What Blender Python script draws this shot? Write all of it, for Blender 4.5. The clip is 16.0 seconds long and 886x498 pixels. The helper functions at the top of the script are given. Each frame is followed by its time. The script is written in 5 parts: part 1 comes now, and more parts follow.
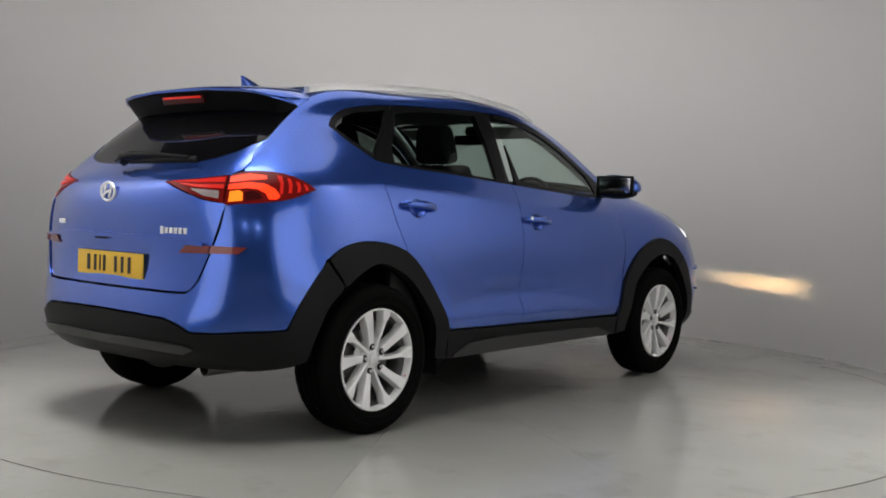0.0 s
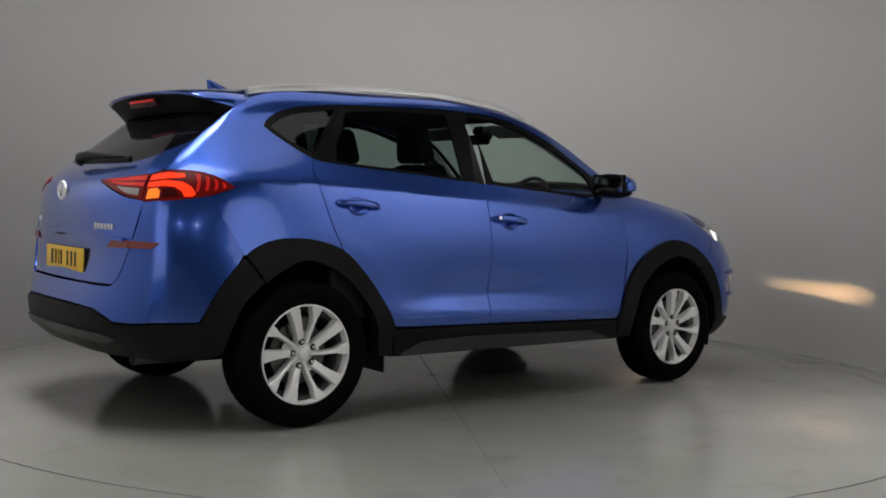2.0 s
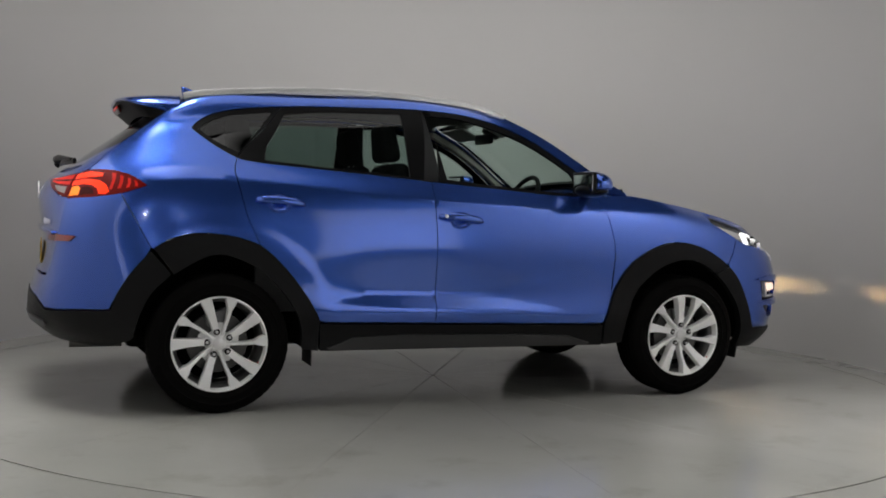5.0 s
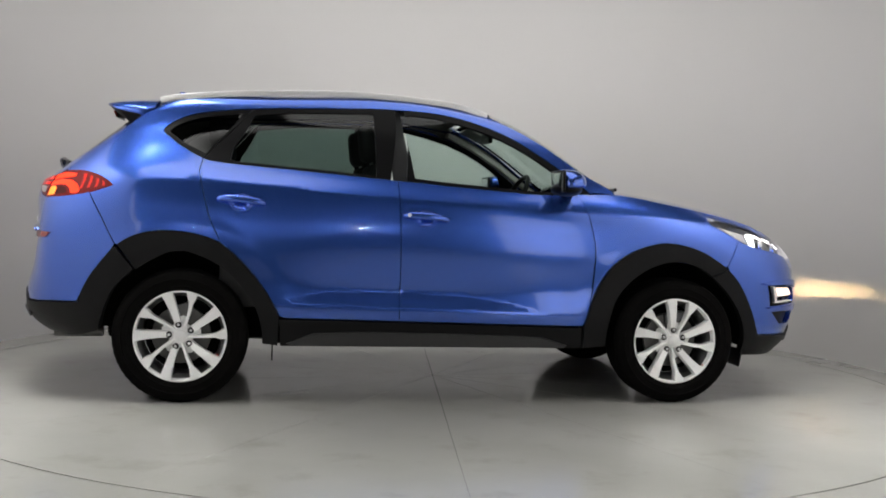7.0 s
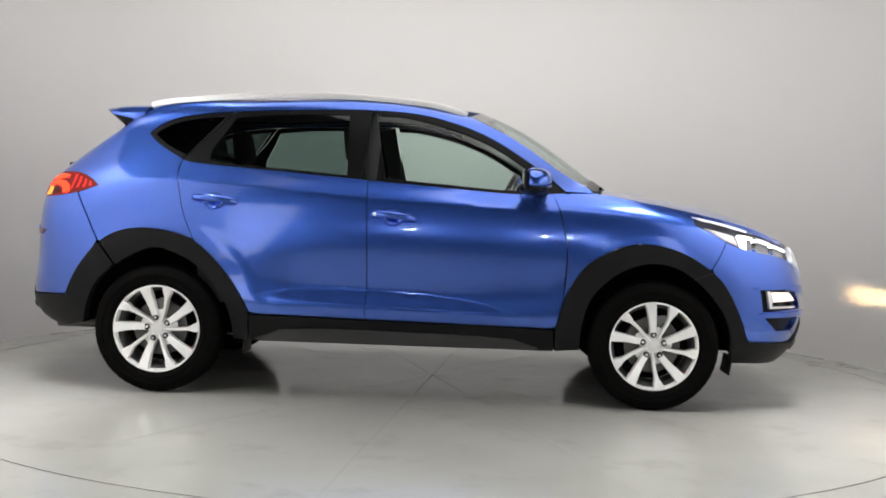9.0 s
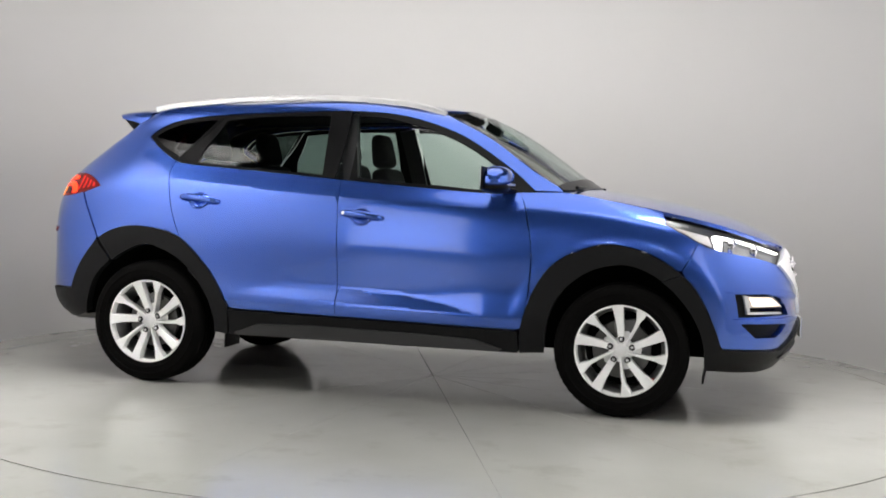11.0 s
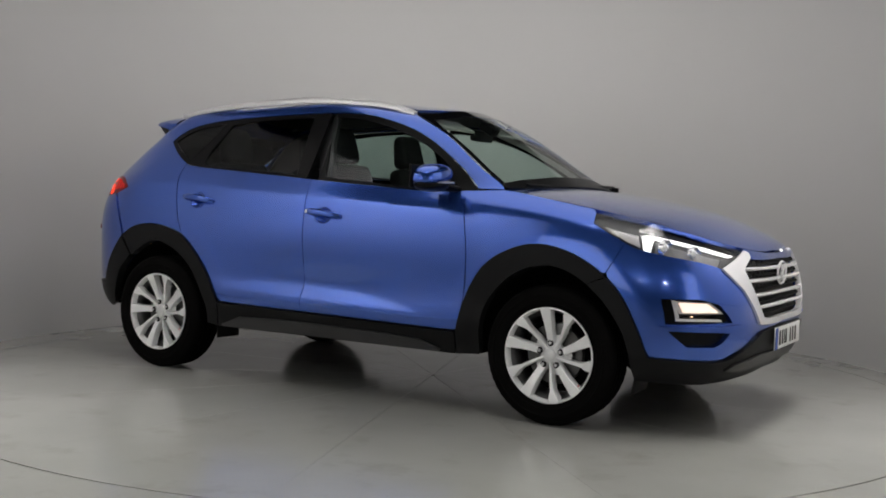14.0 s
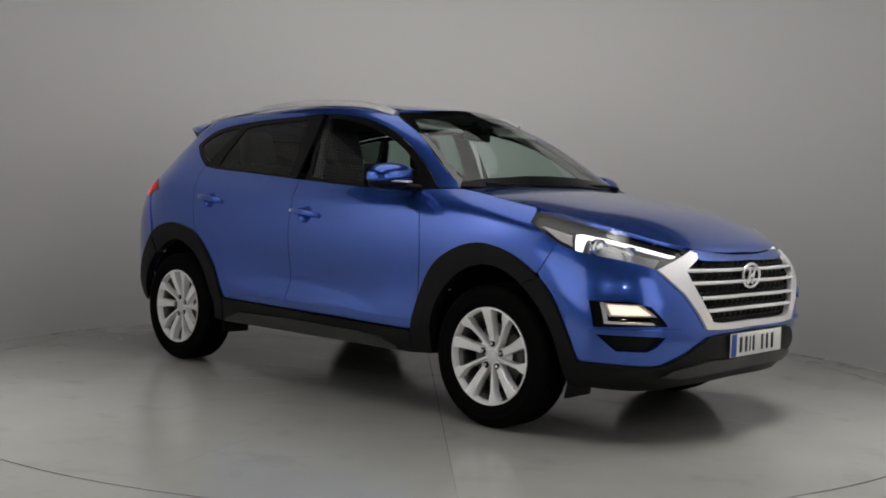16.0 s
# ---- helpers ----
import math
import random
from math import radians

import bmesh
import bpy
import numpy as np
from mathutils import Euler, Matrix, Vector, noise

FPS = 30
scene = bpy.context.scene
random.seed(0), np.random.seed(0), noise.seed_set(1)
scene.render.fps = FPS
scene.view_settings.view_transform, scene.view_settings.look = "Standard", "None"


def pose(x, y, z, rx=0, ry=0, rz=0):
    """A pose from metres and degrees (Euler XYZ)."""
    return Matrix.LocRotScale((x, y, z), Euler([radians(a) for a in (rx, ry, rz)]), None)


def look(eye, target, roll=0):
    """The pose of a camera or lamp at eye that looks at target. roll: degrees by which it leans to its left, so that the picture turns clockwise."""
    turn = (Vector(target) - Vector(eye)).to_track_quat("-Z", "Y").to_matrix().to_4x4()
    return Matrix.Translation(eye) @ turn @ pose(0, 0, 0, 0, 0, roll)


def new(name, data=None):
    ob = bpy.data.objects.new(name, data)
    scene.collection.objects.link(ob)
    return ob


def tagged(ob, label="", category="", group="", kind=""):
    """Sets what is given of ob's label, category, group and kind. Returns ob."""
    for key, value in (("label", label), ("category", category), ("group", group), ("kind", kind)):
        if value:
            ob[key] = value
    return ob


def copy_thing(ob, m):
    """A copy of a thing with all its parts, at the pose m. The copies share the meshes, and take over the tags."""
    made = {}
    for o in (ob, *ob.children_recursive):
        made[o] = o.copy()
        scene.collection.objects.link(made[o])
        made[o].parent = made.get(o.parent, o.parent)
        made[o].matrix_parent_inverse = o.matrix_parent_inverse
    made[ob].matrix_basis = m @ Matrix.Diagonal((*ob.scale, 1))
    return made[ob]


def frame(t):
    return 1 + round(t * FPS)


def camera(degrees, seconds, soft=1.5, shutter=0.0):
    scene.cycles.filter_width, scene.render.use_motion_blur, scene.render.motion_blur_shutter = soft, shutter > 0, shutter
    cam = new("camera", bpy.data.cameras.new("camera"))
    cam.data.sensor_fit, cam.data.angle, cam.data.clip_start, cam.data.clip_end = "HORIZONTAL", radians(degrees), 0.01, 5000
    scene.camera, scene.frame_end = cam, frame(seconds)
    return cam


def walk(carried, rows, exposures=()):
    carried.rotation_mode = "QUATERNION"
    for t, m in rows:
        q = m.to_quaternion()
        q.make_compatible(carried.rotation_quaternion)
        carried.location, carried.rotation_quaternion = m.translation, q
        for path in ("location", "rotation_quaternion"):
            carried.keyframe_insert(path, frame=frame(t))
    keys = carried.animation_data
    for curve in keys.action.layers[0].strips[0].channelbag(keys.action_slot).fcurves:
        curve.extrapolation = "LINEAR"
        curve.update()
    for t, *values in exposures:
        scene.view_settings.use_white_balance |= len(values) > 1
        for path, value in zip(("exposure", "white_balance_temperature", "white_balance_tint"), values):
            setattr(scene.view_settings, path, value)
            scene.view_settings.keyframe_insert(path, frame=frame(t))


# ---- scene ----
from mathutils import geometry
from mathutils.bvhtree import BVHTree

# ------------------------------------------------------------------ camera
EYE = (0.0, -6.457, 1.073)
cam = camera(45.95, 16.0, soft=1.8)
YAW, PITCH, ROLL = radians(0.361), radians(-2.547), 1.793
AIM = (EYE[0] + math.sin(YAW) * math.cos(PITCH), EYE[1] + math.cos(YAW) * math.cos(PITCH), EYE[2] + math.sin(PITCH))
VIEW = look(EYE, AIM, ROLL)
walk(cam, [(0, VIEW), (16, VIEW)],
     exposures=[(0, 0.28), (0.5, 0.08), (1, -0.05), (2, -0.26), (3, -0.29), (4, -0.22), (6.5, 0.36), (7, 0.58), (7.5, 0.70),
                (8, 0.80), (9, 0.98), (10.3, 1.0), (11.5, 0.82), (12.5, 0.36), (13.5, 0.15), (14.5, 0.0), (16, -0.08)])

# ------------------------------------------------------------------ light
world = bpy.data.worlds.new("studio_dark")
scene.world = world
world.use_nodes = True
world.node_tree.nodes["Background"].inputs[0].default_value = (0.5, 0.5, 0.52, 1)
world.node_tree.nodes["Background"].inputs[1].default_value = 0.004


def area_lamp(name, place, target, size, size_y, watts, colour=(1, 1, 1), spread=180):
    data = bpy.data.lights.new(name, "AREA")
    data.shape, data.size, data.size_y = "RECTANGLE", size, size_y
    data.energy, data.color = watts, colour
    data.spread = radians(spread)
    ob = new(name, data)
    ob.matrix_world = look(place, target)
    return ob


WARM = (1.0, 0.985, 0.96)
# Added unseen fill from above for general brightness.
area_lamp("overhead_fill", (0, -0.3, 4.4), (0, -0.3, 0), 4.4, 4.4, 50, WARM).data.shape = "ELLIPSE"
# Added fill that brightens the back wall; no visible fitting.
area_lamp("wall_fill_back", (0, 0.9, 4.3), (0.1, 3.1, 1.9), 3.4, 0.8, 27, WARM, 125)
for e in (-1, 1):
    # Added unseen fills for the side walls and their out-of-view front parts.
    area_lamp("wall_fill_side", (e * 1.5, 0.2, 4.3), (e * 3.1, 0.6, 1.5), 1.6, 1.2, 4.5, WARM, 92)
    area_lamp("wall_fill_front", (e * 2.15, -1.35, 4.2), (e * 2.8, -1.7, 0.9), 1.3, 1.3, 29, WARM, 64)
    # Invented panels beside the camera that brighten flanks and wheels.
    area_lamp("flank_fill", (e * 2.9, -4.2, 1.55), (e * 0.3, 0, 1.0), 2.4, 2.4, 23, WARM)
# Added downward fill that lifts the floor in front of the car.
area_lamp("floor_fill", (0, -3.3, 4.35), (0, -3.2, 0), 4.0, 1.6, 24, WARM, 64)
# Unseen fill added behind the camera to lighten what the paint reflects.
area_lamp("hall_fill", (0, -8.0, 4.4), (0, -8.0, 0), 4.0, 3.0, 50, WARM, 95)
area_lamp("spot_lamp_west", (-0.75, -5.6, 2.1), (0, 0.3, 0.7), 0.10, 0.03, 2.5, WARM)
area_lamp("spot_lamp_east", (0.65, -5.6, 2.1), (0, 0.3, 0.7), 0.10, 0.03, 2.5, WARM)


# ------------------------------------------------------------------ materials
def material(name, colour, rough=0.5, metal=0.0, coat=0.0, vary=0.0, scale=8.0, bump=0.0, bump_scale=80.0,
             emit=None, strength=0.0, transmission=0.0, rough_vary=0.0, ior=1.45, spec=0.5):
    m = bpy.data.materials.new(name)
    m.use_nodes = True
    nt = m.node_tree
    b = nt.nodes["Principled BSDF"]
    b.inputs["Base Color"].default_value = (*colour, 1)
    b.inputs["Roughness"].default_value = rough
    b.inputs["Metallic"].default_value = metal
    b.inputs["Coat Weight"].default_value = coat
    b.inputs["Coat Roughness"].default_value = 0.03
    b.inputs["Transmission Weight"].default_value = transmission
    b.inputs["IOR"].default_value = ior
    b.inputs["Specular IOR Level"].default_value = spec
    if emit:
        b.inputs["Emission Color"].default_value = (*emit, 1)
        b.inputs["Emission Strength"].default_value = strength
    if vary or bump or rough_vary:
        tc = nt.nodes.new("ShaderNodeTexCoord")
    if vary or rough_vary:
        big = nt.nodes.new("ShaderNodeTexNoise")
        big.inputs["Scale"].default_value = scale
        big.inputs["Detail"].default_value = 6
        nt.links.new(tc.outputs["Object"], big.inputs["Vector"])
    if vary:
        mix = nt.nodes.new("ShaderNodeMix")
        mix.data_type = "RGBA"
        mix.inputs["A"].default_value = (*[c * (1 - vary) for c in colour], 1)
        mix.inputs["B"].default_value = (*[min(1, c * (1 + vary)) for c in colour], 1)
        nt.links.new(big.outputs["Fac"], mix.inputs["Factor"])
        nt.links.new(mix.outputs["Result"], b.inputs["Base Color"])
    if rough_vary:
        mr = nt.nodes.new("ShaderNodeMapRange")
        mr.inputs["To Min"].default_value = max(0, rough - rough_vary)
        mr.inputs["To Max"].default_value = min(1, rough + rough_vary)
        nt.links.new(big.outputs["Fac"], mr.inputs["Value"])
        nt.links.new(mr.outputs["Result"], b.inputs["Roughness"])
    if bump:
        fine = nt.nodes.new("ShaderNodeTexNoise")
        fine.inputs["Scale"].default_value = bump_scale
        fine.inputs["Detail"].default_value = 4
        nt.links.new(tc.outputs["Object"], fine.inputs["Vector"])
        bn = nt.nodes.new("ShaderNodeBump")
        bn.inputs["Strength"].default_value = bump
        bn.inputs["Distance"].default_value = 0.002
        nt.links.new(fine.outputs["Fac"], bn.inputs["Height"])
        nt.links.new(bn.outputs["Normal"], b.inputs["Normal"])
    return m


def glass_material(name, tint, rough=0.0):
    """Thin automotive glass: clear tint with a mirror sheen at grazing angles."""
    m = bpy.data.materials.new(name)
    m.use_nodes = True
    nt = m.node_tree
    nt.nodes.remove(nt.nodes["Principled BSDF"])
    out = nt.nodes["Material Output"]
    tr = nt.nodes.new("ShaderNodeBsdfTransparent")
    tr.inputs["Color"].default_value = (*tint, 1)
    gl = nt.nodes.new("ShaderNodeBsdfGlossy")
    gl.inputs["Roughness"].default_value = rough
    lw = nt.nodes.new("ShaderNodeLayerWeight")
    lw.inputs["Blend"].default_value = 0.5
    pw = nt.nodes.new("ShaderNodeMath")
    pw.operation = "POWER"
    pw.inputs[1].default_value = 4.5
    nt.links.new(lw.outputs["Facing"], pw.inputs[0])
    fr = nt.nodes.new("ShaderNodeMath")
    fr.operation = "MULTIPLY_ADD"
    fr.inputs[1].default_value, fr.inputs[2].default_value = 0.8, 0.045
    nt.links.new(pw.outputs[0], fr.inputs[0])
    mx = nt.nodes.new("ShaderNodeMixShader")
    nt.links.new(fr.outputs[0], mx.inputs[0])
    nt.links.new(tr.outputs[0], mx.inputs[1])
    nt.links.new(gl.outputs[0], mx.inputs[2])
    nt.links.new(mx.outputs[0], out.inputs["Surface"])
    return m


PAINT = material("blue_metallic_paint", (0.045, 0.122, 0.53), 0.25, 0.80, 1.0, vary=0.05, scale=900)
PAINT.node_tree.nodes["Principled BSDF"].inputs["Coat Roughness"].default_value = 0.07
BLACK = material("black_textured_plastic", (0.008, 0.008, 0.0085), 0.45, vary=0.15, scale=30, bump=0.25, bump_scale=900, spec=0.16)
GREY = material("dark_grey_plastic", (0.026, 0.026, 0.027), 0.45, vary=0.1, scale=30, bump=0.2, bump_scale=900)
TRIM = material("black_trim", (0.007, 0.007, 0.0075), 0.3, vary=0.1, scale=40, spec=0.14)
GLOSSBLACK = material("gloss_black", (0.006, 0.006, 0.007), 0.08, coat=0.5)
REARGLASS = material("dark_rear_glass", (0.005, 0.005, 0.006), 0.06, spec=0.25)
MATTBLACK = material("matt_black", (0.004, 0.004, 0.004), 0.5, spec=0.2, vary=0.2, scale=40)
DARK = material("underbody_black", (0.003, 0.003, 0.003), 0.9, vary=0.3, scale=12, spec=0.14)
RUBBER = material("tyre_rubber", (0.0035, 0.0033, 0.0032), 0.8, vary=0.25, scale=14, bump=0.3, bump_scale=300, spec=0.05)
ALLOY = material("silver_alloy", (0.92, 0.92, 0.92), 0.30, 0.15, coat=0.5, vary=0.04, scale=40)
ALLOYDARK = material("dark_alloy", (0.16, 0.16, 0.16), 0.35, 0.7, vary=0.2, scale=20)
STEEL = material("brake_steel", (0.12, 0.118, 0.115), 0.4, 0.7, vary=0.15, scale=30)
CHROME = material("satin_chrome", (0.86, 0.86, 0.87), 0.24, 0.45, vary=0.03, scale=30)
RAILSILVER = material("brushed_aluminium", (0.80, 0.80, 0.80), 0.38, 0.5, vary=0.03, scale=40)
GLASS = glass_material("clear_tinted_glass", (0.76, 0.86, 0.82))
PRIVACY = glass_material("privacy_glass", (0.36, 0.45, 0.42))
DEEPTINT = glass_material("deep_privacy_glass", (0.09, 0.11, 0.10))
LENS = glass_material("clear_lens", (0.93, 0.93, 0.93))
CLOTH = material("dark_grey_cloth", (0.03, 0.03, 0.032), 0.9, vary=0.25, scale=60, bump=0.4, bump_scale=700)
BEZEL = material("grey_lamp_bezel", (0.035, 0.035, 0.037), 0.3, 0.2, vary=0.1, scale=40)
CABIN = material("cabin_plastic", (0.035, 0.035, 0.037), 0.6, vary=0.15, scale=30)
HEADLINER = material("grey_headlining", (0.15, 0.147, 0.14), 0.9, vary=0.06, scale=50)
LINER = material("light_grey_headlining", (0.46, 0.45, 0.43), 0.9, vary=0.06, scale=50)
REDLENS = material("red_lamp_lens", (0.09, 0.004, 0.004), 0.15, spec=0.2, emit=(1, 0.05, 0.04), strength=0.05)
REDLIT = material("red_lamp_bar", (0.35, 0.012, 0.01), 0.2, spec=0.25, emit=(1.0, 0.025, 0.012), strength=0.30, vary=0.2, scale=160)
LAMPSILVER = material("lamp_silver_trim", (0.20, 0.20, 0.205), 0.28, 0.5, vary=0.3, scale=45)
REDGLOW = material("red_lamp_glow", (0.4, 0.012, 0.006), 0.2, spec=0.25, emit=(1.0, 0.045, 0.008), strength=1.25, vary=0.2, scale=160)
AMBERGLOW = material("amber_lamp_glow", (0.6, 0.2, 0.02), 0.2, emit=(1.0, 0.19, 0.01), strength=0.9)
DARKRED = material("smoked_red_lens", (0.05, 0.006, 0.006), 0.15, spec=0.15)
REFLECTOR = material("red_reflector", (0.22, 0.035, 0.03), 0.25, coat=0.6, vary=0.15, scale=90)
WHITELENS = material("reversing_lens", (0.6, 0.58, 0.58), 0.25, coat=0.6, vary=0.1, scale=80)
REVLENS = material("dim_reversing_lens", (0.28, 0.24, 0.24), 0.25, coat=0.2, vary=0.25, scale=80)
DRL = material("daytime_running_light", (0.9, 0.9, 0.9), 0.3, emit=(1, 0.99, 0.97), strength=1.6)
FOGGLOW = material("fog_lamp_glow", (0.9, 0.8, 0.7), 0.3, emit=(1.0, 0.74, 0.58), strength=1.1)
# Strong emitter added to throw the fog lamp's beam onto the wall.
BEAM = material("beam_emitter", (1, 0.9, 0.8), 0.3, emit=(1.0, 0.62, 0.30), strength=70000)
PLATEYELLOW = material("yellow_number_plate", (0.80, 0.50, 0.045), 0.35, vary=0.05, scale=20)
PLATEWHITE = material("white_number_plate", (0.74, 0.74, 0.72), 0.35, vary=0.05, scale=20)
PLATEBLUE = material("blue_plate_band", (0.03, 0.09, 0.42), 0.4, vary=0.05, scale=20)
INK = material("black_plate_ink", (0.015, 0.015, 0.015), 0.5, vary=0.1, scale=20)
REFLECTORBOWL = material("lamp_reflector", (0.75, 0.76, 0.78), 0.12, 1.0)
REDDOT = material("red_mark", (0.6, 0.05, 0.04), 0.5)
WALLPAINT = material("pale_grey_wall_paint", (0.50, 0.49, 0.485), 0.75, vary=0.03, scale=0.8, bump=0.05, bump_scale=60)
ROOMPAINT = material("dark_room_paint", (0.13, 0.13, 0.13), 0.9, vary=0.1, scale=1.0)
CEILPAINT = material("black_ceiling_paint", (0.02, 0.02, 0.02), 0.9, vary=0.1, scale=1.0)
FLOORPAINT = material("grey_gloss_floor_paint", (0.29, 0.29, 0.27), 0.15, coat=0.0, vary=0.11, scale=1.6, bump=0.012,
                      bump_scale=30, rough_vary=0.06)
PLATEPAINT = material("grey_turntable_paint", (0.295, 0.295, 0.275), 0.14, coat=0.0, vary=0.11, scale=1.3, bump=0.012,
                      bump_scale=30, rough_vary=0.06)


def stained(m, amount, tone):
    """Adds sparse soft stains and fine specks of dust to a floor paint."""
    nt = m.node_tree
    b = nt.nodes["Principled BSDF"]
    was = b.inputs["Base Color"].links[0].from_socket
    tc = nt.nodes.new("ShaderNodeTexCoord")
    for scale, low, high, k in ((3.1, .56, .72, amount), (46, .68, .74, amount * 1.6), (0.9, .45, .75, amount * .6)):
        n = nt.nodes.new("ShaderNodeTexNoise")
        n.inputs["Scale"].default_value, n.inputs["Detail"].default_value, n.inputs["Roughness"].default_value = scale, 8, .62
        nt.links.new(tc.outputs["Object"], n.inputs["Vector"])
        mr = nt.nodes.new("ShaderNodeMapRange")
        mr.inputs["From Min"].default_value, mr.inputs["From Max"].default_value, mr.inputs["To Max"].default_value = low, high, k
        nt.links.new(n.outputs["Fac"], mr.inputs["Value"])
        mix = nt.nodes.new("ShaderNodeMix")
        mix.data_type = "RGBA"
        mix.inputs["B"].default_value = (*tone, 1)
        nt.links.new(mr.outputs["Result"], mix.inputs["Factor"])
        nt.links.new(was, mix.inputs["A"])
        was = mix.outputs["Result"]
    nt.links.new(was, b.inputs["Base Color"])


stained(FLOORPAINT, .30, (.17, .155, .13))
stained(PLATEPAINT, .34, (.17, .155, .13))
GAPDARK = material("gap_black", (0.02, 0.02, 0.02), 0.9)


# ------------------------------------------------------------------ mesh helpers
def link(name, bm, mat, parent=None, label="", smooth=True, recalc=False):
    if recalc:
        bmesh.ops.recalc_face_normals(bm, faces=bm.faces)
    me = bpy.data.meshes.new(name)
    bm.to_mesh(me)
    bm.free()
    me.materials.append(mat)
    if smooth:
        for p in me.polygons:
            p.use_smooth = True
    ob = new(name, me)
    if parent:
        ob.parent = parent
    if label:
        ob["label"] = label
    return ob


def part(name, bm, mat, parent, label="", smooth=True, recalc=True):
    return link(name, bm, mat, parent, label, smooth, recalc)


def sharpen(bm, degrees=35):
    for e in bm.edges:
        if len(e.link_faces) != 2 or e.calc_face_angle(0) > radians(degrees):
            e.smooth = False


def rbox(sx, sy, sz, m=None, bevel=0.01, seg=2, bm=None, taper=1.0):
    """A box with rounded edges; taper narrows the top."""
    own = bmesh.new()
    bmesh.ops.create_cube(own, size=1)
    for v in own.verts:
        k = taper if v.co.z > 0 else 1
        v.co = Vector((v.co.x * sx * k, v.co.y * sy * k, v.co.z * sz))
    if bevel:
        bmesh.ops.bevel(own, geom=own.edges[:], offset=bevel, segments=seg, profile=0.6, affect="EDGES")
    sharpen(own, 50)
    if m is not None:
        own.transform(m)
    return merge(bm, own)


def merge(bm, own):
    if bm is None:
        return own
    me = bpy.data.meshes.new("tmp")
    own.to_mesh(me)
    own.free()
    bm.from_mesh(me)
    bpy.data.meshes.remove(me)
    return bm


def lathe(profile, n=64, m=None, bm=None, sharp=40):
    """Turn a profile of (radius, height) round the local z axis."""
    own = bmesh.new()
    rings = []
    for r, h in profile:
        if r < 1e-6:
            rings.append([own.verts.new((0, 0, h))])
        else:
            rings.append([own.verts.new((r * math.cos(2 * math.pi * k / n), r * math.sin(2 * math.pi * k / n), h)) for k in range(n)])
    for a, b in zip(rings, rings[1:]):
        for k in range(n):
            k2 = (k + 1) % n
            if len(a) == 1 and len(b) > 1:
                own.faces.new((a[0], b[k], b[k2]))
            elif len(b) == 1 and len(a) > 1:
                own.faces.new((a[k], a[k2], b[0]))
            elif len(a) > 1:
                own.faces.new((a[k], a[k2], b[k2], b[k]))
    bmesh.ops.recalc_face_normals(own, faces=own.faces)
    sharpen(own, sharp)
    if m is not None:
        own.transform(m)
    return merge(bm, own)


def sweep(path, section, bm=None, up=(0, 0, 1), caps=True, scales=None):
    """Sweep a closed 2D section (side, up) along a 3D path."""
    own = bmesh.new()
    path = [Vector(p) for p in path]
    rings = []
    for i, p in enumerate(path):
        t = (path[min(i + 1, len(path) - 1)] - path[max(i - 1, 0)]).normalized()
        side = t.cross(Vector(up)).normalized()
        u2 = side.cross(t).normalized()
        k = scales[i] if scales else 1
        rings.append([own.verts.new(p + side * (a * k) + u2 * (b * k)) for a, b in section])
    n = len(section)
    for a, b in zip(rings, rings[1:]):
        for k in range(n):
            own.faces.new((a[k], a[(k + 1) % n], b[(k + 1) % n], b[k]))
    if caps:
        own.faces.new(rings[0])
        own.faces.new(rings[-1])
    bmesh.ops.recalc_face_normals(own, faces=own.faces)
    sharpen(own, 45)
    return merge(bm, own)


def oval(a, b, n=12):
    return [(a * math.cos(2 * math.pi * k / n), b * math.sin(2 * math.pi * k / n)) for k in range(n)]


def smooth_line(pts, step=0.04):
    """A Catmull-Rom curve through the points, of any dimension."""
    p = [np.array(q, float) for q in pts]
    p = [2 * p[0] - p[1]] + p + [2 * p[-1] - p[-2]]
    out = []
    for i in range(1, len(p) - 2):
        n = max(2, int(np.linalg.norm(p[i + 1] - p[i]) / step))
        for k in range(n):
            t = k / n
            out.append(0.5 * (2 * p[i] + (p[i + 1] - p[i - 1]) * t + (2 * p[i - 1] - 5 * p[i] + 4 * p[i + 1] - p[i + 2]) * t * t
                              + (3 * p[i] - p[i - 1] - 3 * p[i + 1] + p[i + 2]) * t ** 3))
    out.append(p[-2])
    return [tuple(float(c) for c in q) for q in out]


# ------------------------------------------------------------------ body surfaces
def cardinal(knots, t):
    """Weights of a natural cubic spline's data at the values t."""
    k = np.array(knots, float)
    n = len(k)
    h = np.diff(k)
    a = np.zeros((n, n))
    r = np.zeros((n, n))
    a[0, 0] = a[-1, -1] = 1
    for i in range(1, n - 1):
        a[i, i - 1:i + 2] = h[i - 1], 2 * (h[i - 1] + h[i]), h[i]
        r[i, i - 1:i + 2] = 6 / h[i - 1], -6 / h[i - 1] - 6 / h[i], 6 / h[i]
    m2 = np.linalg.solve(a, r)
    t = np.atleast_1d(np.asarray(t, float))
    i = np.clip(np.searchsorted(k, t, "right") - 1, 0, n - 2)
    hi, d1, d0 = h[i], k[i + 1] - t, t - k[i]
    eye = np.eye(n)
    return ((m2[i] * (d1 ** 3)[:, None] + m2[i + 1] * (d0 ** 3)[:, None]) / (6 * hi)[:, None]
            + (eye[i] / hi[:, None] - m2[i] * hi[:, None] / 6) * d1[:, None]
            + (eye[i + 1] / hi[:, None] - m2[i + 1] * hi[:, None] / 6) * d0[:, None])


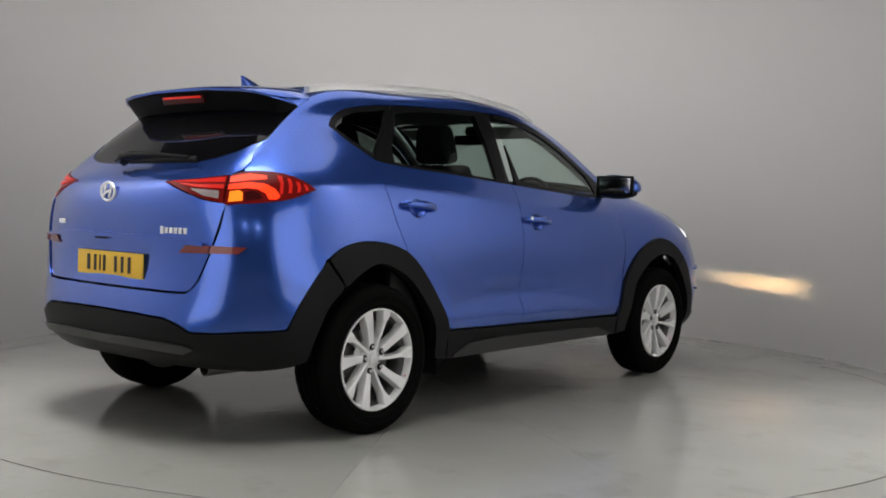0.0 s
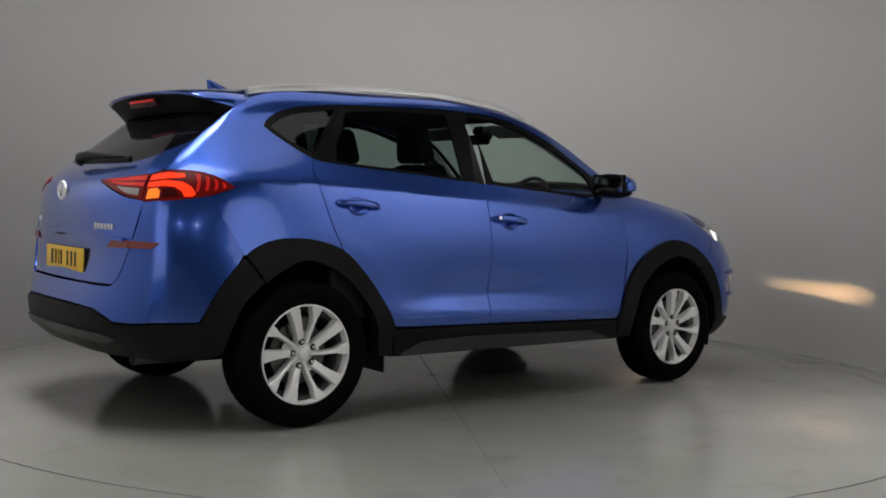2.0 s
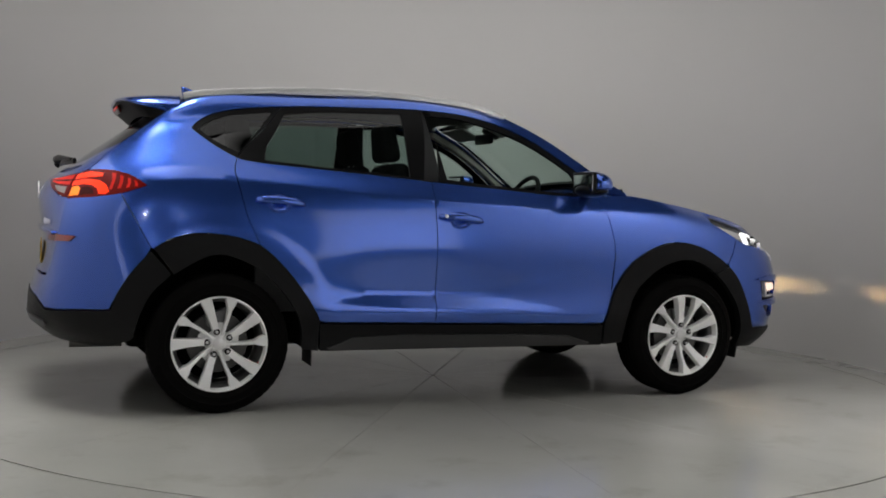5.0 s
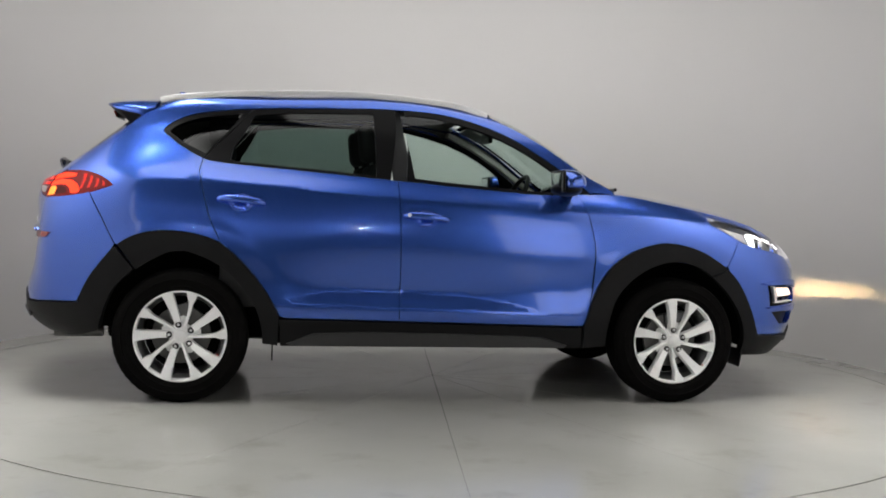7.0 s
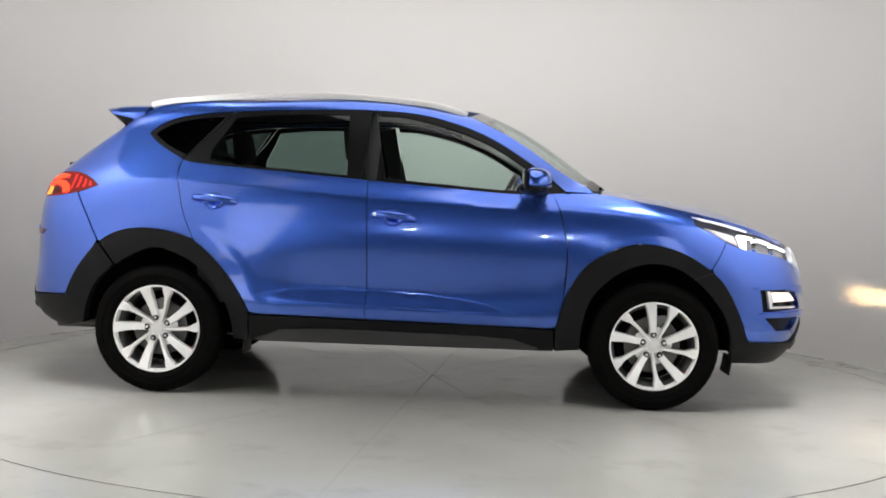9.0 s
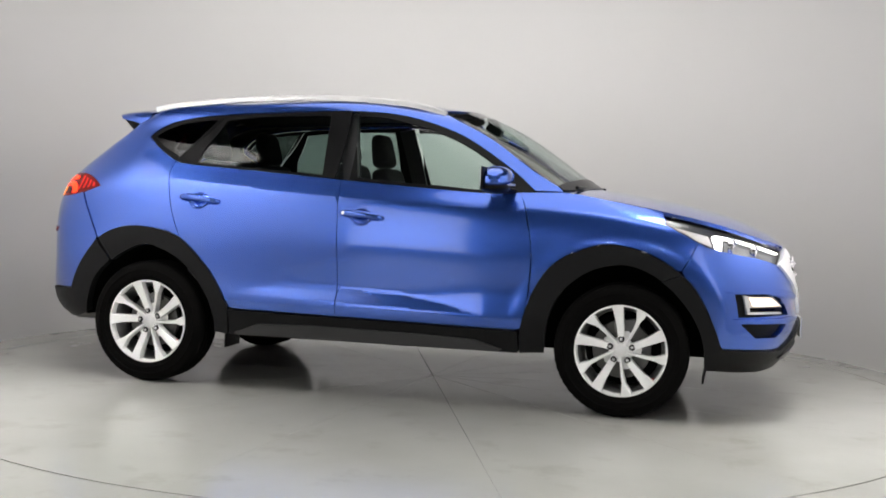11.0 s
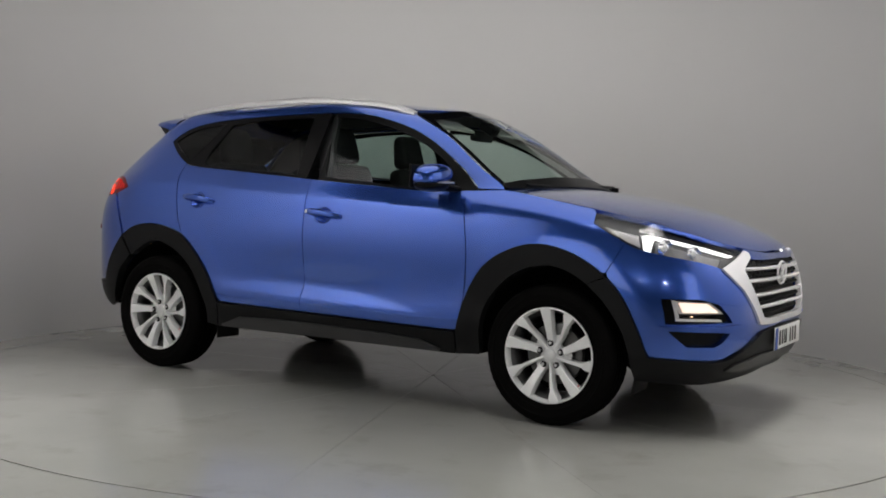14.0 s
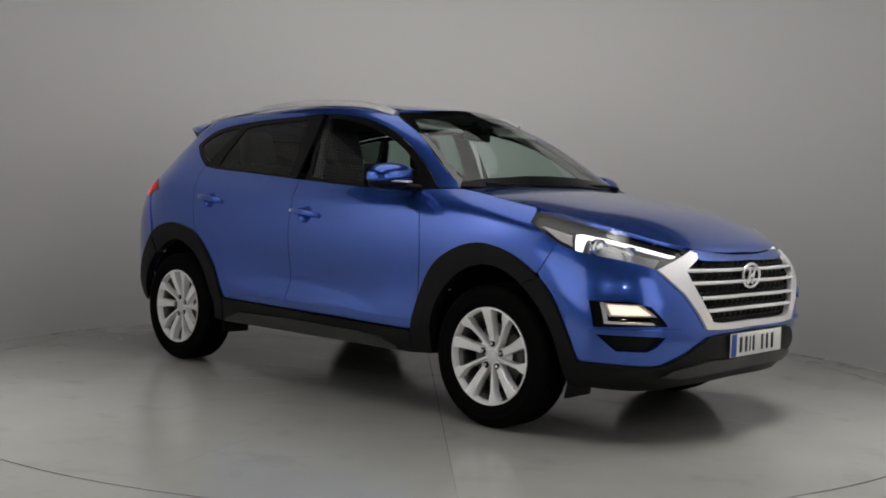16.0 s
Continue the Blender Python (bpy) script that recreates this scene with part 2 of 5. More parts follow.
SHOULDER = ([-1.75, -1.26, -.28, .31, .9], [1.125, 1.152, 1.080, 1.052, 1.03])
WEDGE_TOP = ([-.86, -.75, -.60, -.44, -.06, .15, .30, .40, .50, .62], [.535, .566, .588, .597, .592, .577, .555, .538, .515, .482])
WEDGE_LOW = ([-.86, .62], [.532, .480])
CREASES = [[(x, float(np.interp(x, *line))) for x in np.arange(a, b, .015)] for line, a, b in ((SHOULDER, -1.68, .85), (WEDGE_TOP, -.84, .61), (WEDGE_LOW, -.80, .58))]


def relief(p):
    """Pressed creases of the flanks: shoulder line, lower door wedge and the lips round the wheel arches."""
    x, w, z = p[:, 0], p[:, 1], p[:, 2]
    step = lambda a, b, v: (lambda t: t * t * (3 - 2 * t))(np.clip((v - a) / (b - a), 0, 1))
    line = np.interp(x, *SHOULDER)
    out = .007 * np.exp(-np.abs(z - line) / .05) * step(-1.76, -1.55, x) * (1 - step(.35, .95, x))
    top = np.interp(x, *WEDGE_TOP)
    low = np.interp(x, *WEDGE_LOW)
    deep = .25 * (top - low) * step(-.92, -.56, x)
    d = z - top
    out = out - deep * np.where(d > 0, np.exp(-np.maximum(d, 0) / .15), np.clip((z - low) / np.maximum(top - low, 1e-3), 0, 1)) * (w > .6)
    for c in (-1.335, 1.335):
        r = np.hypot(x - c, z - .36) - .53
        out = out + .0045 * (1 - step(.02, .09, r)) * step(.42, .56, z)
    return out * step(.55, .70, w)


class Sheet:
    """A smooth surface through a net of points (x, half width, z): stations along, rows upward."""

    def __init__(self, net, start=False, end=False, top=False, pressed=False):
        self.pressed = pressed
        p = np.array(net, float)
        flip = np.array([1, -1, 1.0])
        self.lo, self.hi = 0, p.shape[0] - 1
        if start:
            p = np.concatenate([p[1:2] * flip, p])
            self.lo, self.hi = 1, self.hi + 1
        if end:
            p = np.concatenate([p, p[-2:-1] * flip])
        rows = p.shape[1] - 1
        if top:
            p = np.concatenate([p, p[:, -2:-1] * flip], 1)
        self.p = p
        self.u = np.concatenate([[0], np.cumsum(np.linalg.norm(np.diff(p, axis=0), axis=2).mean(1) + 1e-4)])
        self.v = np.concatenate([[0], np.cumsum(np.linalg.norm(np.diff(p, axis=1), axis=2).mean(0) + 1e-4)])
        self.u0, self.u1, self.v0, self.v1 = self.u[self.lo], self.u[self.hi], self.v[0], self.v[rows]
        self.mid = self.u0 if start else self.u1 if end and not top else None
        nu, nv = 200, 160
        self.gu, self.gv = np.linspace(self.u0, self.u1, nu), np.linspace(self.v0, self.v1, nv)
        uu, vv = np.meshgrid(self.gu, self.gv, indexing="ij")
        self.flat = np.stack([uu.ravel(), vv.ravel()], 1)
        pts = self.at(self.flat)
        tris = []
        for i in range(nu - 1):
            for j in range(nv - 1):
                a = i * nv + j
                tris += [(a, a + nv, a + nv + 1), (a, a + nv + 1, a + 1)]
        self.tris, self.pts = tris, pts
        self.tree = BVHTree.FromPolygons([tuple(q) for q in pts], tris)

    def at(self, uv):
        uv = np.atleast_2d(uv)
        q = np.einsum("pi,pj,ijk->pk", cardinal(self.u, uv[:, 0]), cardinal(self.v, uv[:, 1]), self.p)
        if self.pressed:
            q[:, 1] += relief(q)
        return q

    def normal(self, uv):
        uv = np.atleast_2d(uv)
        e = 2e-3
        du = self.at(uv + (e, 0)) - self.at(uv - (e, 0))
        dv = self.at(uv + (0, e)) - self.at(uv - (0, e))
        n = np.cross(dv, du)
        return n / np.maximum(np.linalg.norm(n, axis=1), 1e-12)[:, None]

    def uv(self, q, view):
        if len(q) == 3:
            place, _, index, _ = self.tree.find_nearest(Vector(q))
        else:
            a, z = q
            if a == 0 and view in ("rear", "front"):
                a = 0.002
            eye, way = {"side": ((a, 4, z), (0, -1, 0)), "rear": ((-6, a, z), (1, 0, 0)), "front": ((6, a, z), (-1, 0, 0)),
                        "top": ((a, z, 4), (0, 0, -1))}[view]
            place, _, index, _ = self.tree.ray_cast(Vector(eye), Vector(way))
            if place is None:
                guess = {"side": (a, 0.85, z), "rear": (-2.1, a, z), "front": (2.15, a, z), "top": (a, z, 1.2)}[view]
                place, _, index, _ = self.tree.find_nearest(Vector(guess))
        if place is None:
            raise ValueError(q)
        tri = self.tris[index]
        p = geometry.barycentric_transform(place, *[Vector(self.pts[k]) for k in tri], *[Vector((*self.flat[k], 0)) for k in tri])
        middle = (len(q) == 2 and q[0] == 0 and view != "side") or (len(q) == 3 and q[1] == 0 and (q[0] < -1.55 or q[0] > 1.9))
        if middle and self.mid is not None:
            return (self.mid, p.y)
        return (p.x, p.y)

    def spot(self, q, view="side", lift=0.0):
        uv = np.array([self.uv(q, view)])
        return self.at(uv)[0] + self.normal(uv)[0] * lift, self.normal(uv)[0]


def inside(pts, poly):
    x, y = pts[:, 0], pts[:, 1]
    hit = np.zeros(len(pts), bool)
    j = len(poly) - 1
    for i in range(len(poly)):
        (xi, yi), (xj, yj) = poly[i], poly[j]
        if yi != yj:
            hit ^= ((yi > y) != (yj > y)) & (x < (xj - xi) * (y - yi) / (yj - yi) + xi)
        j = i
    return hit


def far_from(pts, poly, gap):
    keep = np.ones(len(pts), bool)
    q = np.array(poly)
    for a, b in zip(q, np.roll(q, -1, 0)):
        d = b - a
        t = np.clip(((pts - a) @ d) / max(d @ d, 1e-12), 0, 1)
        keep &= np.linalg.norm(pts - a - t[:, None] * d, axis=1) > gap
    return keep


def skin(sheet, outline, view="side", holes=(), side=1, gap=0.0022, thick=0.014, lift=0.0, grid=0.04, bm=None, joined=False, lines=()):
    """A panel cut out of a surface: the outline and holes are points seen from a view (two numbers) or near it (three)."""
    loops = []
    for lp in (outline, *holes):
        uvs = [sheet.uv(q, view) for q in lp]
        dense = []
        for a, b in zip(uvs, uvs[1:] + uvs[:1]):
            n = max(1, int(math.hypot(b[0] - a[0], b[1] - a[1]) / 0.03))
            dense += [(a[0] + (b[0] - a[0]) * k / n, a[1] + (b[1] - a[1]) * k / n) for k in range(n)]
        slim = [dense[0]]
        for q in dense[1:]:
            if math.hypot(q[0] - slim[-1][0], q[1] - slim[-1][1]) > 1e-3:
                slim.append(q)
        if math.hypot(slim[0][0] - slim[-1][0], slim[0][1] - slim[-1][1]) < 1e-3:
            slim.pop()
        loops.append(slim)
    lo, hi = np.min(loops[0], 0), np.max(loops[0], 0)
    gu, gv = np.arange(math.floor(lo[0] / grid) * grid, hi[0], grid), np.arange(math.floor(lo[1] / grid) * grid, hi[1], grid)
    cloud = np.array([(a, b) for a in gu for b in gv]).reshape(-1, 2)
    keep = inside(cloud, loops[0])
    for lp in loops[1:]:
        keep &= ~inside(cloud, lp)
    cloud = cloud[keep]
    for lp in loops:
        if len(cloud):
            cloud = cloud[far_from(cloud, lp, grid * 0.4)]
    ridges = []
    for ln in lines:
        r = np.array([sheet.uv(q, view) for q in ln])
        ok = inside(r, loops[0])
        for lp in loops:
            ok &= far_from(r, lp, 0.006)
        for lp in loops[1:]:
            ok &= ~inside(r, lp)
        r = r[ok]
        if len(r) > 1:
            if len(cloud):
                cloud = cloud[np.min(np.linalg.norm(cloud[:, None] - r[None], axis=2), axis=1) > grid * 0.45]
            ridges.append([tuple(q) for q in r])
    verts = [q for lp in loops for q in lp] + [q for r in ridges for q in r] + [tuple(q) for q in cloud]
    edges, base = [], 0
    for lp in loops:
        edges += [(base + k, base + (k + 1) % len(lp)) for k in range(len(lp))]
        base += len(lp)
    for r in ridges:
        edges += [(base + k, base + k + 1) for k in range(len(r) - 1) if math.dist(r[k], r[k + 1]) < 0.05]
        base += len(r)
    vo, _, fo, _, _, _ = geometry.delaunay_2d_cdt([Vector(q) for q in verts], edges, [], 0, 1e-6)
    uv = np.array([(q.x, q.y) for q in vo])
    cen = np.array([uv[list(f)].mean(0) for f in fo])
    ok = inside(cen, loops[0])
    for lp in loops[1:]:
        ok &= ~inside(cen, lp)
    for k, (a, b, c) in enumerate(fo):
        (x0, y0), (x1, y1), (x2, y2) = uv[a], uv[b], uv[c]
        if abs((x1 - x0) * (y2 - y0) - (x2 - x0) * (y1 - y0)) < 3e-6:
            ok[k] = False
    pts, nrm = sheet.at(uv), sheet.normal(uv)
    pts = pts + nrm * lift
    own = bmesh.new()
    bv = [own.verts.new((p[0], side * max(p[1], 0.0), p[2])) for p in pts]
    for f, good in zip(fo, ok):
        if good:
            a, b, c = f
            n = np.cross(pts[b] - pts[a], pts[c] - pts[a])
            if np.linalg.norm(n) < 1e-10:
                continue
            order = [a, b, c] if (n @ nrm[a] > 0) == (side > 0) else [a, c, b]
            try:
                own.faces.new([bv[k] for k in order])
            except ValueError:
                pass
    index = {v: k for k, v in enumerate(bv)}
    rim = [e for e in own.edges if len(e.link_faces) == 1 and not (joined and all(abs(v.co.y) < 2e-3 for v in e.verts))]
    shift = {}
    for e in rim:
        f = e.link_faces[0]
        n = f.normal if f.normal.length else f.calc_center_median()
        f.normal_update()
        mid = (e.verts[0].co + e.verts[1].co) / 2
        d = (e.verts[1].co - e.verts[0].co).cross(f.normal).normalized()
        if d.dot(f.calc_center_median() - mid) < 0:
            d = -d
        for v in e.verts:
            shift.setdefault(v, []).append(d)
    for v, ds in shift.items():
        s = sum(ds, Vector())
        if s.length > 0.3:
            s = s.normalized() * gap
            if joined and abs(v.co.y) < 2e-3:
                s.y = 0
            v.co += s
    if thick:
        low = {}
        for v in shift:
            n = nrm[index[v]]
            low[v] = own.verts.new(v.co - Vector((n[0], side * n[1], n[2])) * thick)
        for e in rim:
            a, b = e.verts
            f = e.link_faces[0]
            lv = [lp.vert for lp in f.loops]
            if lv[(lv.index(a) + 1) % len(lv)] == b:
                a, b = b, a
            own.faces.new((a, b, low[b], low[a]))
            e.smooth = False
    loose = [v for v in own.verts if not v.link_faces]
    for v in loose:
        own.verts.remove(v)
    return merge(bm, own)


def skin_both(sheet, outline, view="rear", **k):
    """The same panel on both sides of the centre line, welded into one."""
    bm = skin(sheet, outline, view, side=1, joined=True, **k)
    bm = skin(sheet, outline, view, side=-1, joined=True, bm=bm, **k)
    mid = [v for v in bm.verts if abs(v.co.y) < 1e-3]
    for v in mid:
        v.co.y = 0
    bmesh.ops.remove_doubles(bm, verts=mid, dist=8e-4)
    return bm

# ------------------------------------------------------------------ the studio
WALL_R, TABLE_R = 3.17, 2.890


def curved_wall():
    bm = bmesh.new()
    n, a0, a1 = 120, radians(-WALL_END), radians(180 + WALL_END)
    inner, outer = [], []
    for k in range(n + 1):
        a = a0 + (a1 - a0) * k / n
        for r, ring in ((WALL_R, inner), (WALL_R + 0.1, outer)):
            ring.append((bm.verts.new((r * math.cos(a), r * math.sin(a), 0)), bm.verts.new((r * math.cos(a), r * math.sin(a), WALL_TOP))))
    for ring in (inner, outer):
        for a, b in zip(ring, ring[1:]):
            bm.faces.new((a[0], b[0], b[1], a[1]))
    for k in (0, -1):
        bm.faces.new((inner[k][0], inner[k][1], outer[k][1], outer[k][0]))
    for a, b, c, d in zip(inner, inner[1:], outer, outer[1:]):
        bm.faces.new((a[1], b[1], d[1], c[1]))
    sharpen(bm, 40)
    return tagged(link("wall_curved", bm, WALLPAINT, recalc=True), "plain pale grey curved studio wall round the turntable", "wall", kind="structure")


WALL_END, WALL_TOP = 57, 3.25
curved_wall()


def slab(name, x0, x1, y0, y1, z0, z1, mat, label, category):
    bm = rbox(x1 - x0, y1 - y0, z1 - z0, pose((x0 + x1) / 2, (y0 + y1) / 2, (z0 + z1) / 2), 0)
    return tagged(link(name, bm, mat, smooth=False), label, category, kind="structure")


def ring_floor():
    """The fixed floor round the turntable's pit."""
    bm = bmesh.new()
    n = 128
    inner = [bm.verts.new((2.9 * math.cos(2 * math.pi * k / n), 2.9 * math.sin(2 * math.pi * k / n), 0)) for k in range(n)]
    low = [bm.verts.new((v.co.x, v.co.y, -0.05)) for v in inner]
    outer = []
    for k in range(n):
        a = 2 * math.pi * k / n
        c, s = math.cos(a), math.sin(a)
        r = min(7 / max(abs(c), 1e-6), 12 / max(abs(s), 1e-6))
        outer.append(bm.verts.new((r * c, r * s, 0)))
    for k in range(n):
        j = (k + 1) % n
        bm.faces.new((inner[k], outer[k], outer[j], inner[j]))
        bm.faces.new((low[k], inner[k], inner[j], low[j]))
    bm.faces.new(low)
    sharpen(bm)
    return tagged(link("floor", bm, FLOORPAINT, recalc=False, smooth=False), "smooth grey painted studio floor with a soft gloss", "floor", kind="structure")


ring_floor()
slab("wall_behind", -7, 7, -12.1, -12, 0, 4.5, ROOMPAINT, "plain grey wall closing the studio", "wall")
slab("wall_west", -7.1, -7, -12, 12, 0, 4.5, ROOMPAINT, "plain grey wall closing the studio", "wall")
slab("wall_east", 7, 7.1, -12, 12, 0, 4.5, ROOMPAINT, "plain grey wall closing the studio", "wall")
slab("wall_north", -7, 7, 12, 12.1, 0, 4.5, ROOMPAINT, "plain grey wall closing the studio", "wall")
slab("ceiling", -7, 7, -12, 12, 4.5, 4.6, CEILPAINT, "plain black studio ceiling", "ceiling")

turntable = tagged(new("turntable"), "round grey painted steel turntable flush with the floor", "turntable")
SEAM = -121.6


def table_plate(k):
    bm = bmesh.new()
    step = 360 / 14
    g = 0.00025
    pts = []
    for j in range(13):
        a = radians(SEAM + step * (k + j / 12))
        pts.append((TABLE_R * math.cos(a), TABLE_R * math.sin(a)))
    a0, a1 = radians(SEAM + step * k), radians(SEAM + step * (k + 1))
    n0 = (-math.sin(a0) * g, math.cos(a0) * g)
    n1 = (math.sin(a1) * g, -math.cos(a1) * g)
    pts[0] = (pts[0][0] + n0[0], pts[0][1] + n0[1])
    pts[-1] = (pts[-1][0] + n1[0], pts[-1][1] + n1[1])
    mid = (a0 + a1) / 2
    pts.append((0.01 * math.cos(mid), 0.01 * math.sin(mid)))
    top = [bm.verts.new((x, y, 0)) for x, y in pts]
    low = [bm.verts.new((x, y, -0.02)) for x, y in pts]
    bm.faces.new(top)
    for i in range(len(pts)):
        j = (i + 1) % len(pts)
        bm.faces.new((top[j], top[i], low[i], low[j]))
    return part("plate", bm, PLATEPAINT, turntable, smooth=False, recalc=True)


for k in range(14):
    table_plate(k)
bm = lathe([(0, -0.012), (2.88, -0.012), (2.88, -0.045), (0, -0.045)], 96)
part("deck", bm, GAPDARK, turntable)

# ------------------------------------------------------------------ the car: surfaces
car = tagged(new("car"), "metallic blue five-door compact SUV with black wheel-arch cladding", "car")

SIDE = Sheet([
    # rear centre
    [(-2.10, 0, .345), (-2.19, 0, .42), (-2.205, 0, .54), (-2.18, 0, .64), (-2.145, 0, .80), (-2.168, 0, .97), (-2.155, 0, 1.10), (-2.035, 0, 1.20),
     (-1.93, 0, 1.28), (-1.81, 0, 1.37), (-1.71, 0, 1.445), (-1.62, 0, 1.51), (-1.56, 0, 1.565), (-1.50, 0, 1.60)],
    [(-2.10, .28, .345), (-2.185, .28, .42), (-2.195, .28, .54), (-2.17, .28, .64), (-2.14, .28, .80), (-2.158, .28, .97), (-2.143, .28, 1.10), (-2.025, .25, 1.20),
     (-1.92, .24, 1.28), (-1.805, .23, 1.37), (-1.705, .23, 1.445), (-1.62, .22, 1.51), (-1.56, .15, 1.565), (-1.50, 0, 1.60)],
    [(-2.03, .54, .34), (-2.11, .56, .41), (-2.135, .57, .53), (-2.125, .56, .63), (-2.11, .55, .80), (-2.105, .54, .97), (-2.085, .52, 1.10), (-1.985, .48, 1.205),
     (-1.89, .45, 1.285), (-1.785, .43, 1.375), (-1.70, .42, 1.445), (-1.62, .41, 1.51), (-1.555, .27, 1.57), (-1.50, 0, 1.60)],
    [(-1.90, .71, .33), (-1.96, .745, .39), (-1.985, .765, .52), (-1.995, .765, .63), (-2.00, .765, .80), (-1.99, .755, .97), (-1.965, .715, 1.10), (-1.90, .665, 1.215),
     (-1.82, .632, 1.295), (-1.73, .603, 1.375), (-1.655, .575, 1.44), (-1.58, .545, 1.51), (-1.53, .32, 1.575), (-1.49, 0, 1.605)],
    [(-1.75, .80, .31), (-1.77, .845, .37), (-1.79, .865, .50), (-1.795, .868, .63), (-1.80, .862, .80), (-1.79, .845, .97), (-1.77, .815, 1.11), (-1.72, .755, 1.225),
     (-1.68, .70, 1.31), (-1.635, .655, 1.385), (-1.59, .615, 1.455), (-1.53, .575, 1.525), (-1.50, .33, 1.588), (-1.47, 0, 1.615)],
    [(-1.45, .80, .29), (-1.45, .865, .36), (-1.45, .89, .48), (-1.45, .895, .61), (-1.45, .895, .80), (-1.45, .875, .99), (-1.45, .838, 1.13), (-1.45, .765, 1.265),
     (-1.45, .715, 1.34), (-1.44, .668, 1.415), (-1.42, .625, 1.49), (-1.39, .575, 1.575), (-1.38, .33, 1.61), (-1.37, 0, 1.63)],
    [(-1.05, .865, .27), (-1.05, .88, .38), (-1.05, .900, .49), (-1.05, .895, .60), (-1.05, .895, .80), (-1.05, .872, .99), (-1.05, .835, 1.12), (-1.05, .770, 1.245),
     (-1.04, .722, 1.345), (-1.03, .675, 1.44), (-1.02, .625, 1.535), (-1.00, .578, 1.602), (-1.00, .33, 1.635), (-1.00, 0, 1.65)],
    [(-.45, .865, .27), (-.45, .888, .40), (-.45, .908, .50), (-.45, .892, .585), (-.45, .90, .80), (-.45, .884, .97), (-.45, .852, 1.09), (-.45, .800, 1.20),
     (-.45, .748, 1.32), (-.45, .690, 1.45), (-.45, .628, 1.565), (-.45, .580, 1.625), (-.45, .33, 1.655), (-.45, 0, 1.668)],
    [(.25, .865, .27), (.25, .888, .40), (.25, .91, .49), (.25, .894, .575), (.25, .904, .79), (.25, .892, .95), (.25, .862, 1.06), (.25, .812, 1.155),
     (.22, .765, 1.265), (.17, .705, 1.40), (.09, .638, 1.54), (.01, .576, 1.608), (.02, .33, 1.645), (.03, 0, 1.658)],
    [(.85, .865, .27), (.85, .885, .39), (.85, .902, .48), (.85, .893, .59), (.86, .906, .79), (.88, .893, .95), (.93, .855, 1.06), (1.0, .770, 1.148),
     (.87, .718, 1.232), (.70, .662, 1.348), (.50, .607, 1.472), (.31, .553, 1.563), (.35, .30, 1.603), (.39, 0, 1.618)],
], start=True, top=True, pressed=True)

FRONT = Sheet([
    [(.25, .865, .27), (.25, .888, .40), (.25, .91, .49), (.25, .894, .575), (.25, .904, .79), (.25, .892, .95), (.25, .862, 1.06), (.25, .812, 1.155)],
    [(.85, .865, .27), (.85, .885, .39), (.85, .902, .48), (.85, .893, .59), (.86, .906, .79), (.88, .893, .95), (.93, .855, 1.06), (1.0, .770, 1.148)],
    [(1.28, .80, .28), (1.28, .86, .36), (1.28, .89, .46), (1.28, .897, .60), (1.28, .912, .79), (1.28, .903, .94), (1.29, .865, 1.035), (1.30, .785, 1.10)],
    [(1.60, .80, .27), (1.60, .86, .35), (1.60, .885, .46), (1.60, .893, .59), (1.60, .905, .77), (1.60, .888, .91), (1.60, .85, .985), (1.60, .765, 1.045)],
    [(1.78, .79, .255), (1.83, .85, .34), (1.86, .872, .45), (1.87, .877, .57), (1.865, .873, .71), (1.85, .842, .845), (1.835, .80, .93), (1.82, .715, .995)],
    [(2.00, .63, .25), (2.08, .67, .34), (2.12, .69, .46), (2.135, .69, .57), (2.125, .69, .69), (2.09, .68, .80), (2.055, .635, .87), (2.01, .58, .935)],
    [(2.09, .42, .25), (2.165, .43, .34), (2.21, .44, .45), (2.218, .44, .55), (2.208, .44, .66), (2.19, .44, .76), (2.165, .43, .84), (2.125, .41, .895)],
    [(2.10, 0, .255), (2.18, 0, .34), (2.222, 0, .45), (2.226, 0, .55), (2.217, 0, .66), (2.205, 0, .76), (2.20, 0, .825), (2.17, 0, .868)],
], end=True, pressed=True)

SHUT = [(.985, .775, 1.146), (1.30, .785, 1.10), (1.60, .765, 1.045), (1.82, .715, .995), (2.01, .58, .935), (2.125, .41, .895), (2.155, .2, .875), (2.17, 0, .868)]


def hood_mid(x):
    return float(np.interp(x, [.95, 1.1, 1.34, 1.62, 1.80, 1.92, 2.06, 2.125, 2.17], [1.190, 1.182, 1.150, 1.101, 1.061, 1.025, .960, .918, .868]))


HOOD = Sheet([[(x, w * (1 - s), z + (hood_mid(x) - z) * (1 - (1 - s) ** 2.4)) for s in (0, .12, .3, .55, .8, 1)] for x, w, z in SHUT[:-1]]
             + [[(2.17 - .0004 * k, .002 * (5 - k), .868) for k in range(6)]], top=True)

SCREEN = Sheet([[(1.0, .770, 1.148), (.87, .718, 1.232), (.70, .662, 1.348), (.50, .607, 1.472), (.31, .553, 1.563)],
                [(1.065, .55, 1.155), (.93, .52, 1.24), (.755, .48, 1.357), (.545, .44, 1.485), (.345, .40, 1.582)],
                [(1.125, .28, 1.162), (.985, .265, 1.257), (.81, .245, 1.38), (.59, .225, 1.514), (.375, .20, 1.610)],
                [(1.14, 0, 1.165), (1.0, 0, 1.262), (.825, 0, 1.388), (.605, 0, 1.522), (.39, 0, 1.618)]], end=True)

